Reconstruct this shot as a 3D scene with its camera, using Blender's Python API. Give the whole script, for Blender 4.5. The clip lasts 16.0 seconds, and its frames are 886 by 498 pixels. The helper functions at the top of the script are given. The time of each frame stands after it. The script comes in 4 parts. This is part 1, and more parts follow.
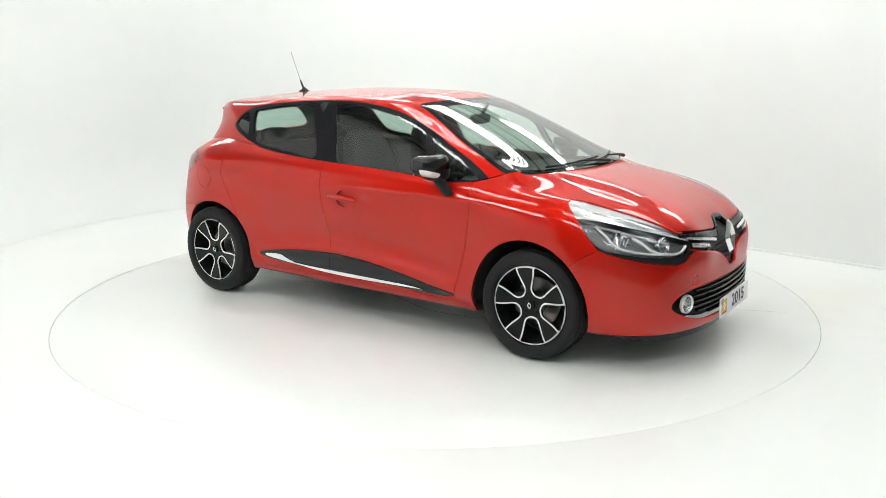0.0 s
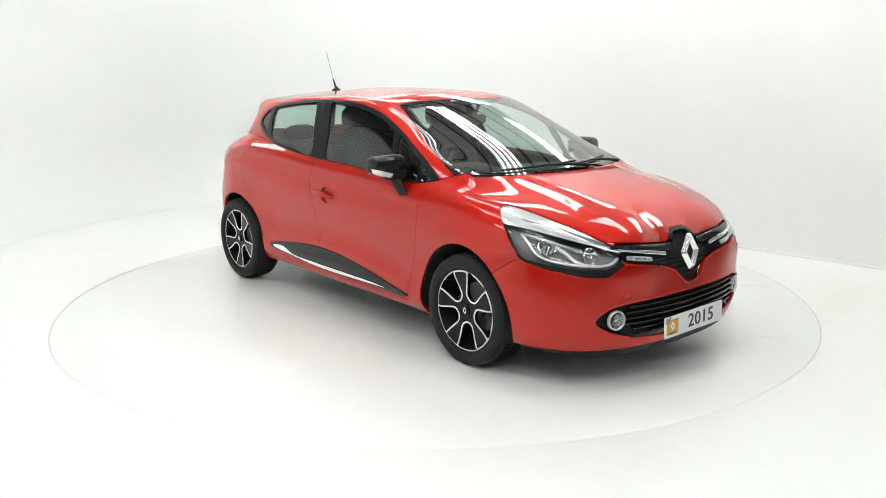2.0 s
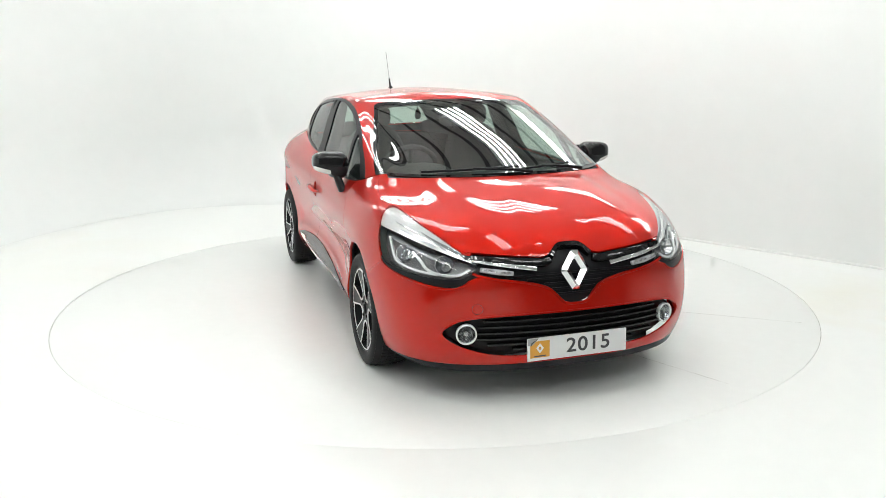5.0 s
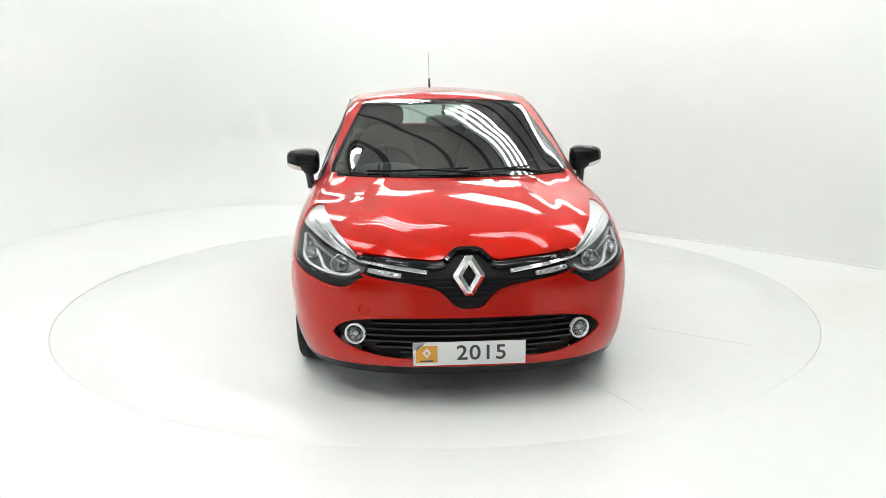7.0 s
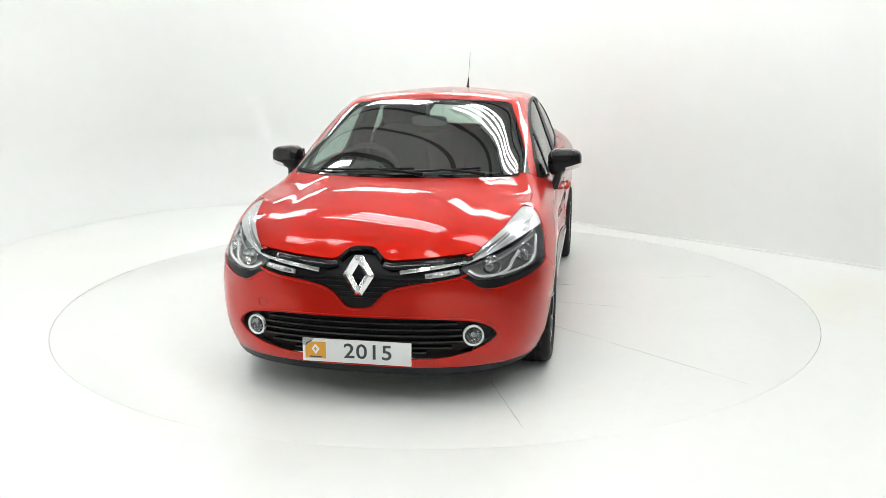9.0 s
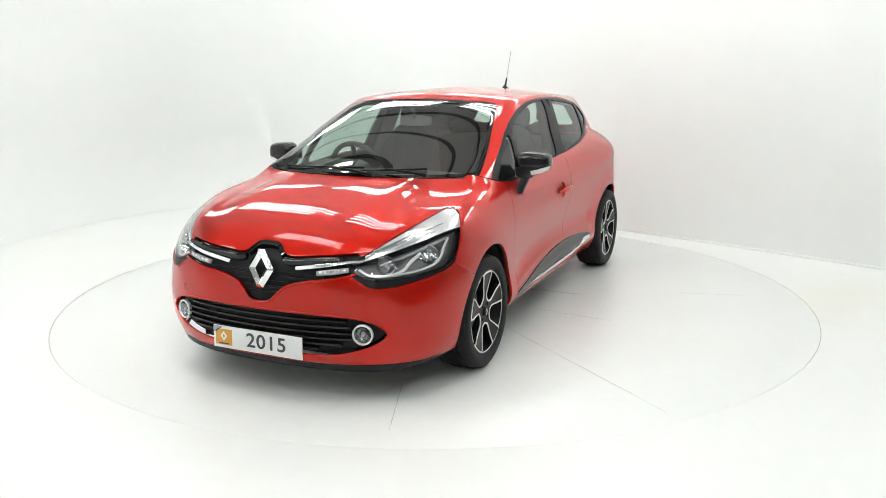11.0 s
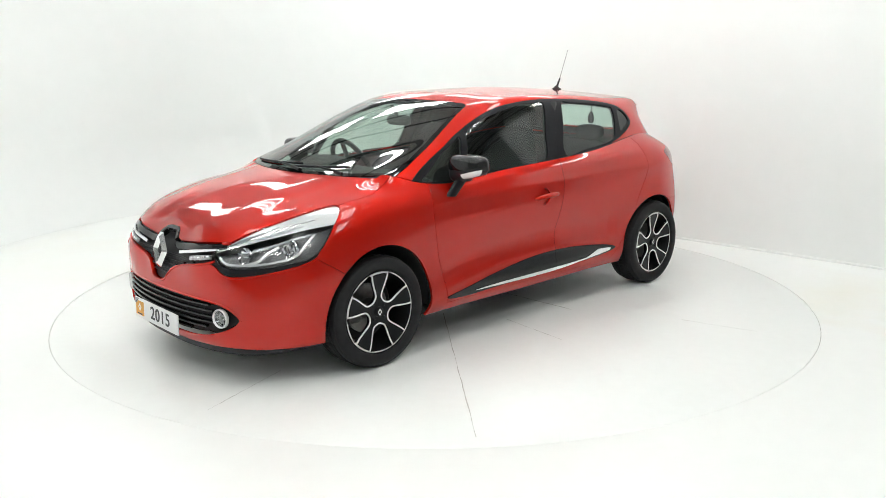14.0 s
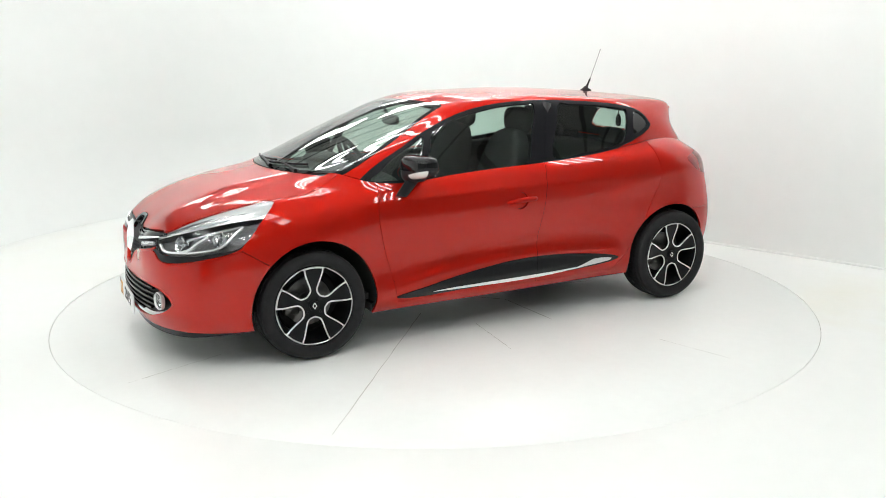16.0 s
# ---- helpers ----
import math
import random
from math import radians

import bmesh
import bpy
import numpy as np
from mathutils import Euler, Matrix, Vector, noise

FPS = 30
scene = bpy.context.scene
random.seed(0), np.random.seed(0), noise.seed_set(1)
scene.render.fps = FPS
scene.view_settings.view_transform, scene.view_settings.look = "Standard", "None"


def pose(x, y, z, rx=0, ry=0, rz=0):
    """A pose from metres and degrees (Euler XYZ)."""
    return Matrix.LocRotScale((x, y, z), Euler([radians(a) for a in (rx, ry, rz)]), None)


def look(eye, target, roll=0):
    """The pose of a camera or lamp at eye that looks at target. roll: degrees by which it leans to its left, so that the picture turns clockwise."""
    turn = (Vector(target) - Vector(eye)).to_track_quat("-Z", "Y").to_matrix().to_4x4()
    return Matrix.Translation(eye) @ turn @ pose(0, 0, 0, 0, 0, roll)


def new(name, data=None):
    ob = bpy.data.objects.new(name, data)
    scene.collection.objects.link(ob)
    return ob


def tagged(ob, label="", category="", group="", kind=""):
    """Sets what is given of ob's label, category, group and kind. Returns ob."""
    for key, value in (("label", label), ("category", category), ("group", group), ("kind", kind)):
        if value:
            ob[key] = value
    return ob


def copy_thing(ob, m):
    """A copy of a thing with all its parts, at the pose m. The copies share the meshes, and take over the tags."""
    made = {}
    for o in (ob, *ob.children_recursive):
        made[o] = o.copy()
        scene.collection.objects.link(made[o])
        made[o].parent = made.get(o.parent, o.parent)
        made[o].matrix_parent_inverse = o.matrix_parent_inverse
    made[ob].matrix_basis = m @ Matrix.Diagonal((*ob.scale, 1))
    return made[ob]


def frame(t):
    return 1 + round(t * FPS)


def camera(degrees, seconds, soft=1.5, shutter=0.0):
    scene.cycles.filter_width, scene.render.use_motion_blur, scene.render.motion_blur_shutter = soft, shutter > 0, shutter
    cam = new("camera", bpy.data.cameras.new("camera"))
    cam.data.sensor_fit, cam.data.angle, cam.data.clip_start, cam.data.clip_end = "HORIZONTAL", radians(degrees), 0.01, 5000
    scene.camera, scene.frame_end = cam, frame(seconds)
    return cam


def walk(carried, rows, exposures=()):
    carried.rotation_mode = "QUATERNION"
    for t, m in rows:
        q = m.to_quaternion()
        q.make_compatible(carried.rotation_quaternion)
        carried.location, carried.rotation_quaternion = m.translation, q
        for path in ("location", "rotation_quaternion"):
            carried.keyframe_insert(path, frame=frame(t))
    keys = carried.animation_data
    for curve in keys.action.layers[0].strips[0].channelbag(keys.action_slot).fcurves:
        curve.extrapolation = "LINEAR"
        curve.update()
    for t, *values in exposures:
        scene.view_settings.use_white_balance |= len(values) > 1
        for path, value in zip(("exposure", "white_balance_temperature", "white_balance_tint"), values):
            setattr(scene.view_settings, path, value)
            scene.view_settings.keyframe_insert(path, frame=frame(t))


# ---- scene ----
cam = camera(56.43, 16.0, soft=0.8)
EYE, YAW, PITCH, ROLL = (0, -5.689, 1.578), 0.0089, -0.216, -0.346
AIM = (EYE[0] + math.sin(YAW) * math.cos(PITCH), EYE[1] + math.cos(YAW) * math.cos(PITCH), EYE[2] + math.sin(PITCH))
walk(cam, [(0, look(EYE, AIM, ROLL)), (16, look(EYE, AIM, ROLL))])
scene.view_settings.exposure = 0.0

# ---- light: the closed studio is lit by its ceiling tubes alone; a faint sky stands outside it ----
TUBE_GLOW = 22.6
world = bpy.data.worlds.new("world")
scene.world = world
world.use_nodes = True
sky = world.node_tree.nodes.new("ShaderNodeTexSky")
sky.sky_type, sky.sun_disc, sky.sun_elevation = "NISHITA", False, radians(40)
world.node_tree.links.new(sky.outputs[0], world.node_tree.nodes["Background"].inputs[0])
world.node_tree.nodes["Background"].inputs[1].default_value = 0.08


# ---- materials ----
def plain(name, color, rough=0.5, metal=0.0, coat=0.0, emit=0.0, vary=0.0, scale=20.0, bump=0.0, bump_scale=300.0, spec=0.5):
    """A surface with slight unevenness of tone at two scales and fine relief."""
    m = bpy.data.materials.new(name)
    m.use_nodes = True
    t = m.node_tree
    b = t.nodes["Principled BSDF"]
    b.inputs["Base Color"].default_value = (*color, 1)
    b.inputs["Roughness"].default_value = rough
    b.inputs["Metallic"].default_value = metal
    b.inputs["Coat Weight"].default_value = coat
    b.inputs["Coat Roughness"].default_value = 0.0
    b.inputs["Specular IOR Level"].default_value = spec
    if emit:
        b.inputs["Emission Color"].default_value = (0.98, 1.0, 0.985, 1)
        b.inputs["Emission Strength"].default_value = emit
    co = t.nodes.new("ShaderNodeTexCoord") if vary or bump else None
    if vary:
        n1, n2 = t.nodes.new("ShaderNodeTexNoise"), t.nodes.new("ShaderNodeTexNoise")
        n1.inputs["Scale"].default_value, n2.inputs["Scale"].default_value = scale * 0.12, scale
        n1.inputs["Detail"].default_value, n2.inputs["Detail"].default_value = 4, 6
        mix, ramp = t.nodes.new("ShaderNodeMath"), t.nodes.new("ShaderNodeMapRange")
        mix.operation = "ADD"
        ramp.inputs[1].default_value, ramp.inputs[2].default_value = 0.6, 1.4
        ramp.inputs[3].default_value, ramp.inputs[4].default_value = 1 - vary, 1 + vary * 0.5
        hsv = t.nodes.new("ShaderNodeHueSaturation")
        hsv.inputs["Color"].default_value = (*color, 1)
        for n in (n1, n2):
            t.links.new(co.outputs["Object"], n.inputs["Vector"])
        t.links.new(n1.outputs["Fac"], mix.inputs[0])
        t.links.new(n2.outputs["Fac"], mix.inputs[1])
        t.links.new(mix.outputs[0], ramp.inputs[0])
        t.links.new(ramp.outputs[0], hsv.inputs["Value"])
        t.links.new(hsv.outputs[0], b.inputs["Base Color"])
    if bump:
        n3, bp = t.nodes.new("ShaderNodeTexNoise"), t.nodes.new("ShaderNodeBump")
        n3.inputs["Scale"].default_value = bump_scale
        bp.inputs["Strength"].default_value, bp.inputs["Distance"].default_value = bump, 0.002
        t.links.new(co.outputs["Object"], n3.inputs["Vector"])
        t.links.new(n3.outputs["Fac"], bp.inputs["Height"])
        t.links.new(bp.outputs[0], b.inputs["Normal"])
    return m


def pane(name, tint, face=0.05):
    """Thin glass: lets light through with a tint; its gloss grows from the share face towards grazing views."""
    m = bpy.data.materials.new(name)
    m.use_nodes = True
    t = m.node_tree
    t.nodes.remove(t.nodes["Principled BSDF"])
    out = t.nodes["Material Output"]
    clear, gloss, mix, lw = (t.nodes.new("ShaderNode" + k) for k in ("BsdfTransparent", "BsdfGlossy", "MixShader", "LayerWeight"))
    clear.inputs[0].default_value = (*tint, 1)
    gloss.inputs["Roughness"].default_value = 0.0
    lw.inputs["Blend"].default_value = 0.5
    power, scale = t.nodes.new("ShaderNodeMath"), t.nodes.new("ShaderNodeMath")
    power.operation, power.inputs[1].default_value = "POWER", 5.0
    scale.operation, scale.inputs[1].default_value, scale.inputs[2].default_value = "MULTIPLY_ADD", 1 - face, face
    t.links.new(lw.outputs["Facing"], power.inputs[0])
    t.links.new(power.outputs[0], scale.inputs[0])
    t.links.new(scale.outputs[0], mix.inputs[0])
    t.links.new(clear.outputs[0], mix.inputs[1])
    t.links.new(gloss.outputs[0], mix.inputs[2])
    t.links.new(mix.outputs[0], out.inputs[0])
    return m


M_RED = plain("red metallic paint", (0.52, 0.009, 0.003), 0.48, 0.80, 0.92, vary=0.02, scale=900, spec=0.0)
M_BLACK_GLOSS = plain("black gloss paint", (0.006, 0.006, 0.007), 0.3, 0, 1.0, spec=0.0)
M_BLACK = plain("black moulded plastic", (0.009, 0.009, 0.011), 0.42, vary=0.15, scale=60, bump=0.1, bump_scale=900, spec=0.25)
M_BLACK_SATIN = plain("black satin plastic", (0.010, 0.010, 0.011), 0.22, spec=0.4)
M_RUBBER = plain("tyre rubber", (0.017, 0.017, 0.018), 0.6, vary=0.25, scale=30, bump=0.2, spec=0.22)
M_SEAL = plain("black rubber seal", (0.008, 0.008, 0.010), 0.35, spec=0.14)
M_CHROME = plain("chrome", (0.85, 0.86, 0.87), 0.12, 1.0)
M_MACHINED = plain("machined alloy", (0.80, 0.80, 0.79), 0.3, 0.5, vary=0.06, scale=200)
M_ALLOY_BLACK = plain("black alloy paint", (0.008, 0.008, 0.009), 0.35, spec=0.2)
M_STEEL = plain("brake disc steel", (0.16, 0.155, 0.15), 0.35, 1.0, vary=0.2, scale=80)
M_CABIN = plain("dark cabin plastic", (0.022, 0.022, 0.024), 0.65, vary=0.15, scale=40, bump=0.2)
M_CLOTH = plain("charcoal seat cloth", (0.028, 0.028, 0.031), 0.9, vary=0.25, scale=120, bump=0.4)
M_UNDER = plain("underbody coating", (0.012, 0.012, 0.012), 0.8)
M_GLASS = pane("tinted glass", (0.68, 0.80, 0.74), 0.085)
M_SCREEN = pane("windscreen glass", (0.76, 0.87, 0.81), 0.22)
M_LENS = pane("clear lens", (0.97, 0.98, 0.98), 0.04)
M_REFLECT = plain("lamp reflector", (0.75, 0.76, 0.78), 0.12, 1.0)
M_LAMPGREY = plain("lamp inner grey", (0.35, 0.36, 0.37), 0.3, 0.6)
M_TAIL = plain("red lamp plastic", (0.26, 0.004, 0.006), 0.15, 0, 0.4)
M_PLATE = plain("white plate", (0.80, 0.80, 0.80), 0.3, vary=0.02)
M_INK = plain("dark grey print", (0.045, 0.045, 0.05), 0.45)
M_ORANGE = plain("amber print", (0.72, 0.34, 0.04), 0.4)
M_WHITE_PRINT = plain("white print", (0.85, 0.84, 0.80), 0.4)
M_WALL = plain("white painted wall", (0.805, 0.82, 0.81), 0.6, vary=0.02, scale=6, bump=0.05, bump_scale=120)


def stained(m, color, scale, lo, hi, strength):
    """Lays soft stains of another colour over a material's base colour."""
    t = m.node_tree
    b = t.nodes["Principled BSDF"]
    link = b.inputs["Base Color"].links[0]
    n, r, mix, co = (t.nodes.new("ShaderNode" + k) for k in ("TexNoise", "MapRange", "Mix", "TexCoord"))
    n.inputs["Scale"].default_value, n.inputs["Detail"].default_value, n.inputs["Distortion"].default_value = scale, 5, 0.6
    r.inputs[1].default_value, r.inputs[2].default_value, r.inputs[4].default_value = lo, hi, strength
    mix.data_type = "RGBA"
    mix.inputs["B"].default_value = (*color, 1)
    t.links.new(co.outputs["Object"], n.inputs["Vector"])
    t.links.new(n.outputs["Fac"], r.inputs[0])
    t.links.new(r.outputs[0], mix.inputs["Factor"])
    t.links.new(link.from_socket, mix.inputs["A"])
    t.links.new(mix.outputs["Result"], b.inputs["Base Color"])
    return m


M_FLOOR = plain("white painted floor", (0.855, 0.87, 0.85), 0.30, vary=0.02, scale=9, bump=0.03, bump_scale=40)
stained(M_FLOOR, (0.80, 0.77, 0.64), 0.55, 0.56, 0.78, 0.5)
stained(M_FLOOR, (0.50, 0.47, 0.40), 14.0, 0.76, 0.84, 0.35)
M_DISC = plain("white turntable paint", (0.855, 0.87, 0.85), 0.28, vary=0.025, scale=14, bump=0.03, bump_scale=60)
stained(M_DISC, (0.62, 0.60, 0.52), 16.0, 0.76, 0.84, 0.3)
M_JOINT = plain("dirty joint", (0.50, 0.49, 0.46), 0.8, vary=0.4, scale=8)
M_CRACK = plain("worn grey line", (0.54, 0.53, 0.50), 0.7, vary=0.3, scale=30)
M_CEIL = plain("grey ceiling sheet", (0.66, 0.67, 0.65), 0.55, vary=0.06, scale=6)
M_BEAM = plain("dark purlin", (0.06, 0.06, 0.06), 0.6)
M_TUBE = plain("fluorescent tube", (0.9, 0.9, 0.88), 0.4, emit=TUBE_GLOW)
M_FIXTURE = plain("grey lamp tray", (0.08, 0.08, 0.08), 0.5)
M_HALL = plain("grey hall wall", (0.50, 0.50, 0.49), 0.8, vary=0.05, scale=3)
M_MIRROR = plain("mirror glass", (0.9, 0.9, 0.9), 0.01, 1.0)
M_INDICATOR = plain("clear white lamp cover", (0.78, 0.78, 0.76), 0.15, 0, 1.0)


# ---- body surface: feature lines of the shell, half a car from nose to tail ----
# Car space: x forward from the front axle, y to the car's left, z up.
LOW = {
    "bottom": [(.775, 0, .168), (.765, .25, .168), (.71, .48, .168), (.60, .66, .175), (.40, .785, .20), (0, .80, .20), (-.4, .79, .205),
               (-.95, .785, .205), (-1.6, .785, .21), (-2.1, .79, .215), (-2.59, .80, .22), (-2.98, .72, .27), (-3.13, .42, .28), (-3.16, 0, .28)],
    "lip": [(.825, 0, .27), (.81, .25, .27), (.755, .49, .275), (.63, .69, .28), (.41, .815, .285), (0, .845, .29), (-.4, .838, .29),
            (-.95, .83, .295), (-1.6, .83, .30), (-2.1, .832, .305), (-2.59, .845, .32), (-3.0, .775, .36), (-3.17, .45, .37), (-3.2, 0, .37)],
    "bumper": [(.83, 0, .40), (.815, .25, .40), (.76, .49, .41), (.64, .70, .42), (.41, .835, .43), (0, .862, .44), (-.4, .828, .435),
               (-.95, .808, .44), (-1.6, .81, .445), (-2.1, .825, .45), (-2.59, .86, .47), (-3.01, .80, .50), (-3.185, .46, .51), (-3.21, 0, .51)],
    "middle": [(.80, 0, .54), (.785, .26, .545), (.735, .49, .555), (.615, .70, .57), (.40, .84, .58), (0, .866, .60), (-.4, .835, .60),
               (-.95, .822, .61), (-1.6, .826, .62), (-2.1, .84, .63), (-2.59, .861, .65), (-3.0, .80, .66), (-3.165, .46, .67), (-3.19, 0, .67)],
    "nose": [(.755, 0, .68), (.74, .25, .685), (.68, .475, .695), (.54, .69, .715), (.36, .805, .73), (0, .85, .755), (-.4, .845, .745),
             (-.95, .846, .75), (-1.6, .85, .765), (-2.1, .857, .785), (-2.59, .861, .82), (-2.97, .785, .83), (-3.125, .45, .83), (-3.15, 0, .83)],
    "shoulder": [(.56, 0, .825), (.55, .23, .825), (.50, .42, .825), (.40, .615, .83), (.22, .735, .855), (-.05, .79, .875), (-.41, .822, .845),
                 (-.95, .825, .855), (-1.6, .83, .88), (-2.1, .838, .92), (-2.6, .834, .955), (-2.94, .75, .96), (-3.09, .43, .955), (-3.12, 0, .955)],
    "upper": [(.28, 0, .925), (.27, .22, .922), (.235, .39, .917), (.16, .535, .91), (.03, .655, .915), (-.15, .735, .925), (-.42, .795, .90),
              (-.95, .797, .92), (-1.59, .797, .95), (-2.1, .80, .99), (-2.61, .765, 1.03), (-2.88, .67, 1.02), (-3.02, .40, 1.00), (-3.045, 0, 1.0)],
    "belt": [(.015, 0, .985), (.0, .20, .985), (-.035, .36, .985), (-.09, .50, .987), (-.15, .60, .992), (-.225, .675, .993), (-.44, .763, .938),
             (-.95, .768, .958), (-1.57, .763, .99), (-2.1, .745, 1.035), (-2.585, .675, 1.085), (-2.83, .60, 1.06), (-2.98, .38, 1.035), (-3.015, 0, 1.035)],
}
HIGH = {
    "belt": LOW["belt"],
    "waist": [(-0.475, 0, 1.207), (-0.49, 0.2, 1.204), (-0.525, 0.375, 1.197), (-0.575, 0.51, 1.187), (-0.625, 0.585, 1.177), (-0.685, 0.64, 1.167), (-0.77, 0.678, 1.16), (-1.12, 0.688, 1.165), (-1.62, 0.682, 1.18), (-2.1, 0.668, 1.2), (-2.55, 0.615, 1.225), (-2.785, 0.535, 1.2), (-2.915, 0.345, 1.185), (-2.955, 0, 1.185)],
    "rail": [(-0.97, 0, 1.39), (-0.977, 0.2, 1.386), (-1, 0.36, 1.376), (-1.03, 0.475, 1.362), (-1.07, 0.54, 1.356), (-1.13, 0.57, 1.355), (-1.2, 0.583, 1.358), (-1.42, 0.592, 1.363), (-1.69, 0.589, 1.362), (-2.1, 0.577, 1.343), (-2.5, 0.545, 1.316), (-2.8, 0.48, 1.301), (-2.92, 0.3, 1.295), (-2.95, 0, 1.30)],
    "roof": [(-1.19, 0, 1.421), (-1.2, 0.17, 1.418), (-1.225, 0.3, 1.411), (-1.265, 0.4, 1.401), (-1.31, 0.455, 1.393), (-1.37, 0.483, 1.39), (-1.43, 0.495, 1.391), (-1.56, 0.5, 1.394), (-1.72, 0.5, 1.392), (-2.08, 0.49, 1.375), (-2.4, 0.46, 1.352), (-2.6, 0.4, 1.35), (-2.7, 0.24, 1.36), (-2.72, 0, 1.364)],
    "crown": [(-1.48, 0, 1.433), (-1.49, 0, 1.433), (-1.5, 0, 1.433), (-1.52, 0, 1.433), (-1.54, 0, 1.434), (-1.57, 0, 1.434), (-1.6, 0, 1.434), (-1.67, 0, 1.434), (-1.76, 0, 1.433), (-1.95, 0, 1.427), (-2.12, 0, 1.418), (-2.22, 0, 1.412), (-2.28, 0, 1.408), (-2.3, 0, 1.407)],
}


def spline_slopes(t, p, periodic):
    """Slopes of the smooth curve through p (rows) at the knots t; batched over leading axes of p and t."""
    h = np.diff(t, axis=-1)
    n = p.shape[-2]
    d = np.diff(p, axis=-2) / h[..., None]
    a = np.zeros(p.shape[:-2] + (n, n))
    b = np.zeros(p.shape)
    for i in range(1, n - 1):
        a[..., i, i - 1], a[..., i, i], a[..., i, i + 1] = h[..., i], 2 * (h[..., i - 1] + h[..., i]), h[..., i - 1]
        b[..., i, :] = 3 * (h[..., i, None] * d[..., i - 1, :] + h[..., i - 1, None] * d[..., i, :])
    if periodic:
        a[..., 0, 0], a[..., 0, n - 1] = 1, -1
        a[..., n - 1, n - 2], a[..., n - 1, n - 1] = h[..., 0], 2 * (h[..., -1] + h[..., 0])
        a[..., n - 1, 1] = h[..., -1]
        b[..., n - 1, :] = 3 * (h[..., 0, None] * d[..., -1, :] + h[..., -1, None] * d[..., 0, :])
    else:
        a[..., 0, 0], a[..., 0, 1], b[..., 0, :] = 2, 1, 3 * d[..., 0, :]
        a[..., n - 1, n - 1], a[..., n - 1, n - 2], b[..., n - 1, :] = 2, 1, 3 * d[..., -1, :]
    return np.linalg.solve(a, b)


def hermite(t, p, m, i, s):
    """Points at the share s of span i."""
    h = (t[..., i + 1] - t[..., i])[..., None]
    s = s[:, None]
    return ((2 * s**3 - 3 * s**2 + 1) * p[..., i, :] + (s**3 - 2 * s**2 + s) * h * m[..., i, :]
            + (3 * s**2 - 2 * s**3) * p[..., i + 1, :] + (s**3 - s**2) * h * m[..., i + 1, :])


def spans(lengths, step):
    i, s = [], []
    for k, length in enumerate(lengths):
        n = max(2, round(length / step))
        i += [k] * n
        s += [j / n for j in range(n)]
    return np.array(i), np.array(s)


def shell(lines, step, closed_top, drop=0):
    """The grid of points of a lofted shell: rows run round the car, columns from the lowest line to the highest."""
    half = np.array([lines[k] for k in lines], float)
    full = np.concatenate([half, half[:, -2:0:-1] * (1, -1, 1), half[:, :1]], axis=1)
    seg = np.linalg.norm(np.diff(full, axis=1), axis=2)
    t = np.concatenate([[0], np.cumsum(np.sqrt(seg.mean(0)))])
    i, s = spans(seg[: len(lines) - 1].mean(0), step)
    tt = np.broadcast_to(t, (len(full), len(t)))
    rings = hermite(tt, full, spline_slopes(tt, full, True), i, s)          # lines x nu x 3
    cols = rings.transpose(1, 0, 2)
    k = cols.shape[1]
    if closed_top:
        nu = len(cols)
        mirror = cols[:, -2] * (1, -1, 1)
        cols = np.concatenate([cols, mirror[:, None]], axis=1)
    seg = np.linalg.norm(np.diff(cols, axis=1), axis=2)
    t = np.concatenate([np.zeros((len(cols), 1)), np.cumsum(np.sqrt(seg + 1e-4), axis=1)], axis=1)
    i, s = spans(seg[:, : k - 1].mean(0), step)
    grid = hermite(t, cols, spline_slopes(t, cols, False), i, s)
    return np.concatenate([grid, cols[:, k - 1:k]], axis=1)               # nu x nv x 3


def grid_normals(g):
    du = np.roll(g, -1, 0) - np.roll(g, 1, 0)
    dv = np.gradient(g, axis=1)
    n = np.cross(du, dv)
    return n / np.maximum(np.linalg.norm(n, axis=2, keepdims=True), 1e-9)
# ---- end of body surface ----


# ---- building helpers ----
def mesh_of(name, verts, faces, normals=None, smooth=True):
    me = bpy.data.meshes.new(name)
    me.from_pydata([tuple(v) for v in verts], [], faces)
    if smooth:
        me.polygons.foreach_set("use_smooth", [True] * len(me.polygons))
    if normals is not None:
        me.normals_split_custom_set_from_vertices([tuple(n) for n in normals])
    me.update()
    return me


def put(name, me, material, parent=None, label="", matrix=None):
    if not me.materials:
        me.materials.append(material)
    ob = new(name, me)
    ob.parent = parent
    if matrix is not None:
        ob.matrix_basis = matrix
    if label:
        ob["label"] = label
    return ob


def part(name, bm, material, parent=None, label="", smooth=None, matrix=None):
    """Links a bmesh as one mesh object under a thing or a part."""
    bmesh.ops.recalc_face_normals(bm, faces=bm.faces)
    me = bpy.data.meshes.new(name)
    bm.to_mesh(me)
    bm.free()
    if smooth is not None:
        me.polygons.foreach_set("use_smooth", [True] * len(me.polygons))
        me.set_sharp_from_angle(angle=radians(smooth))
    return put(name, me, material, parent, label, matrix)


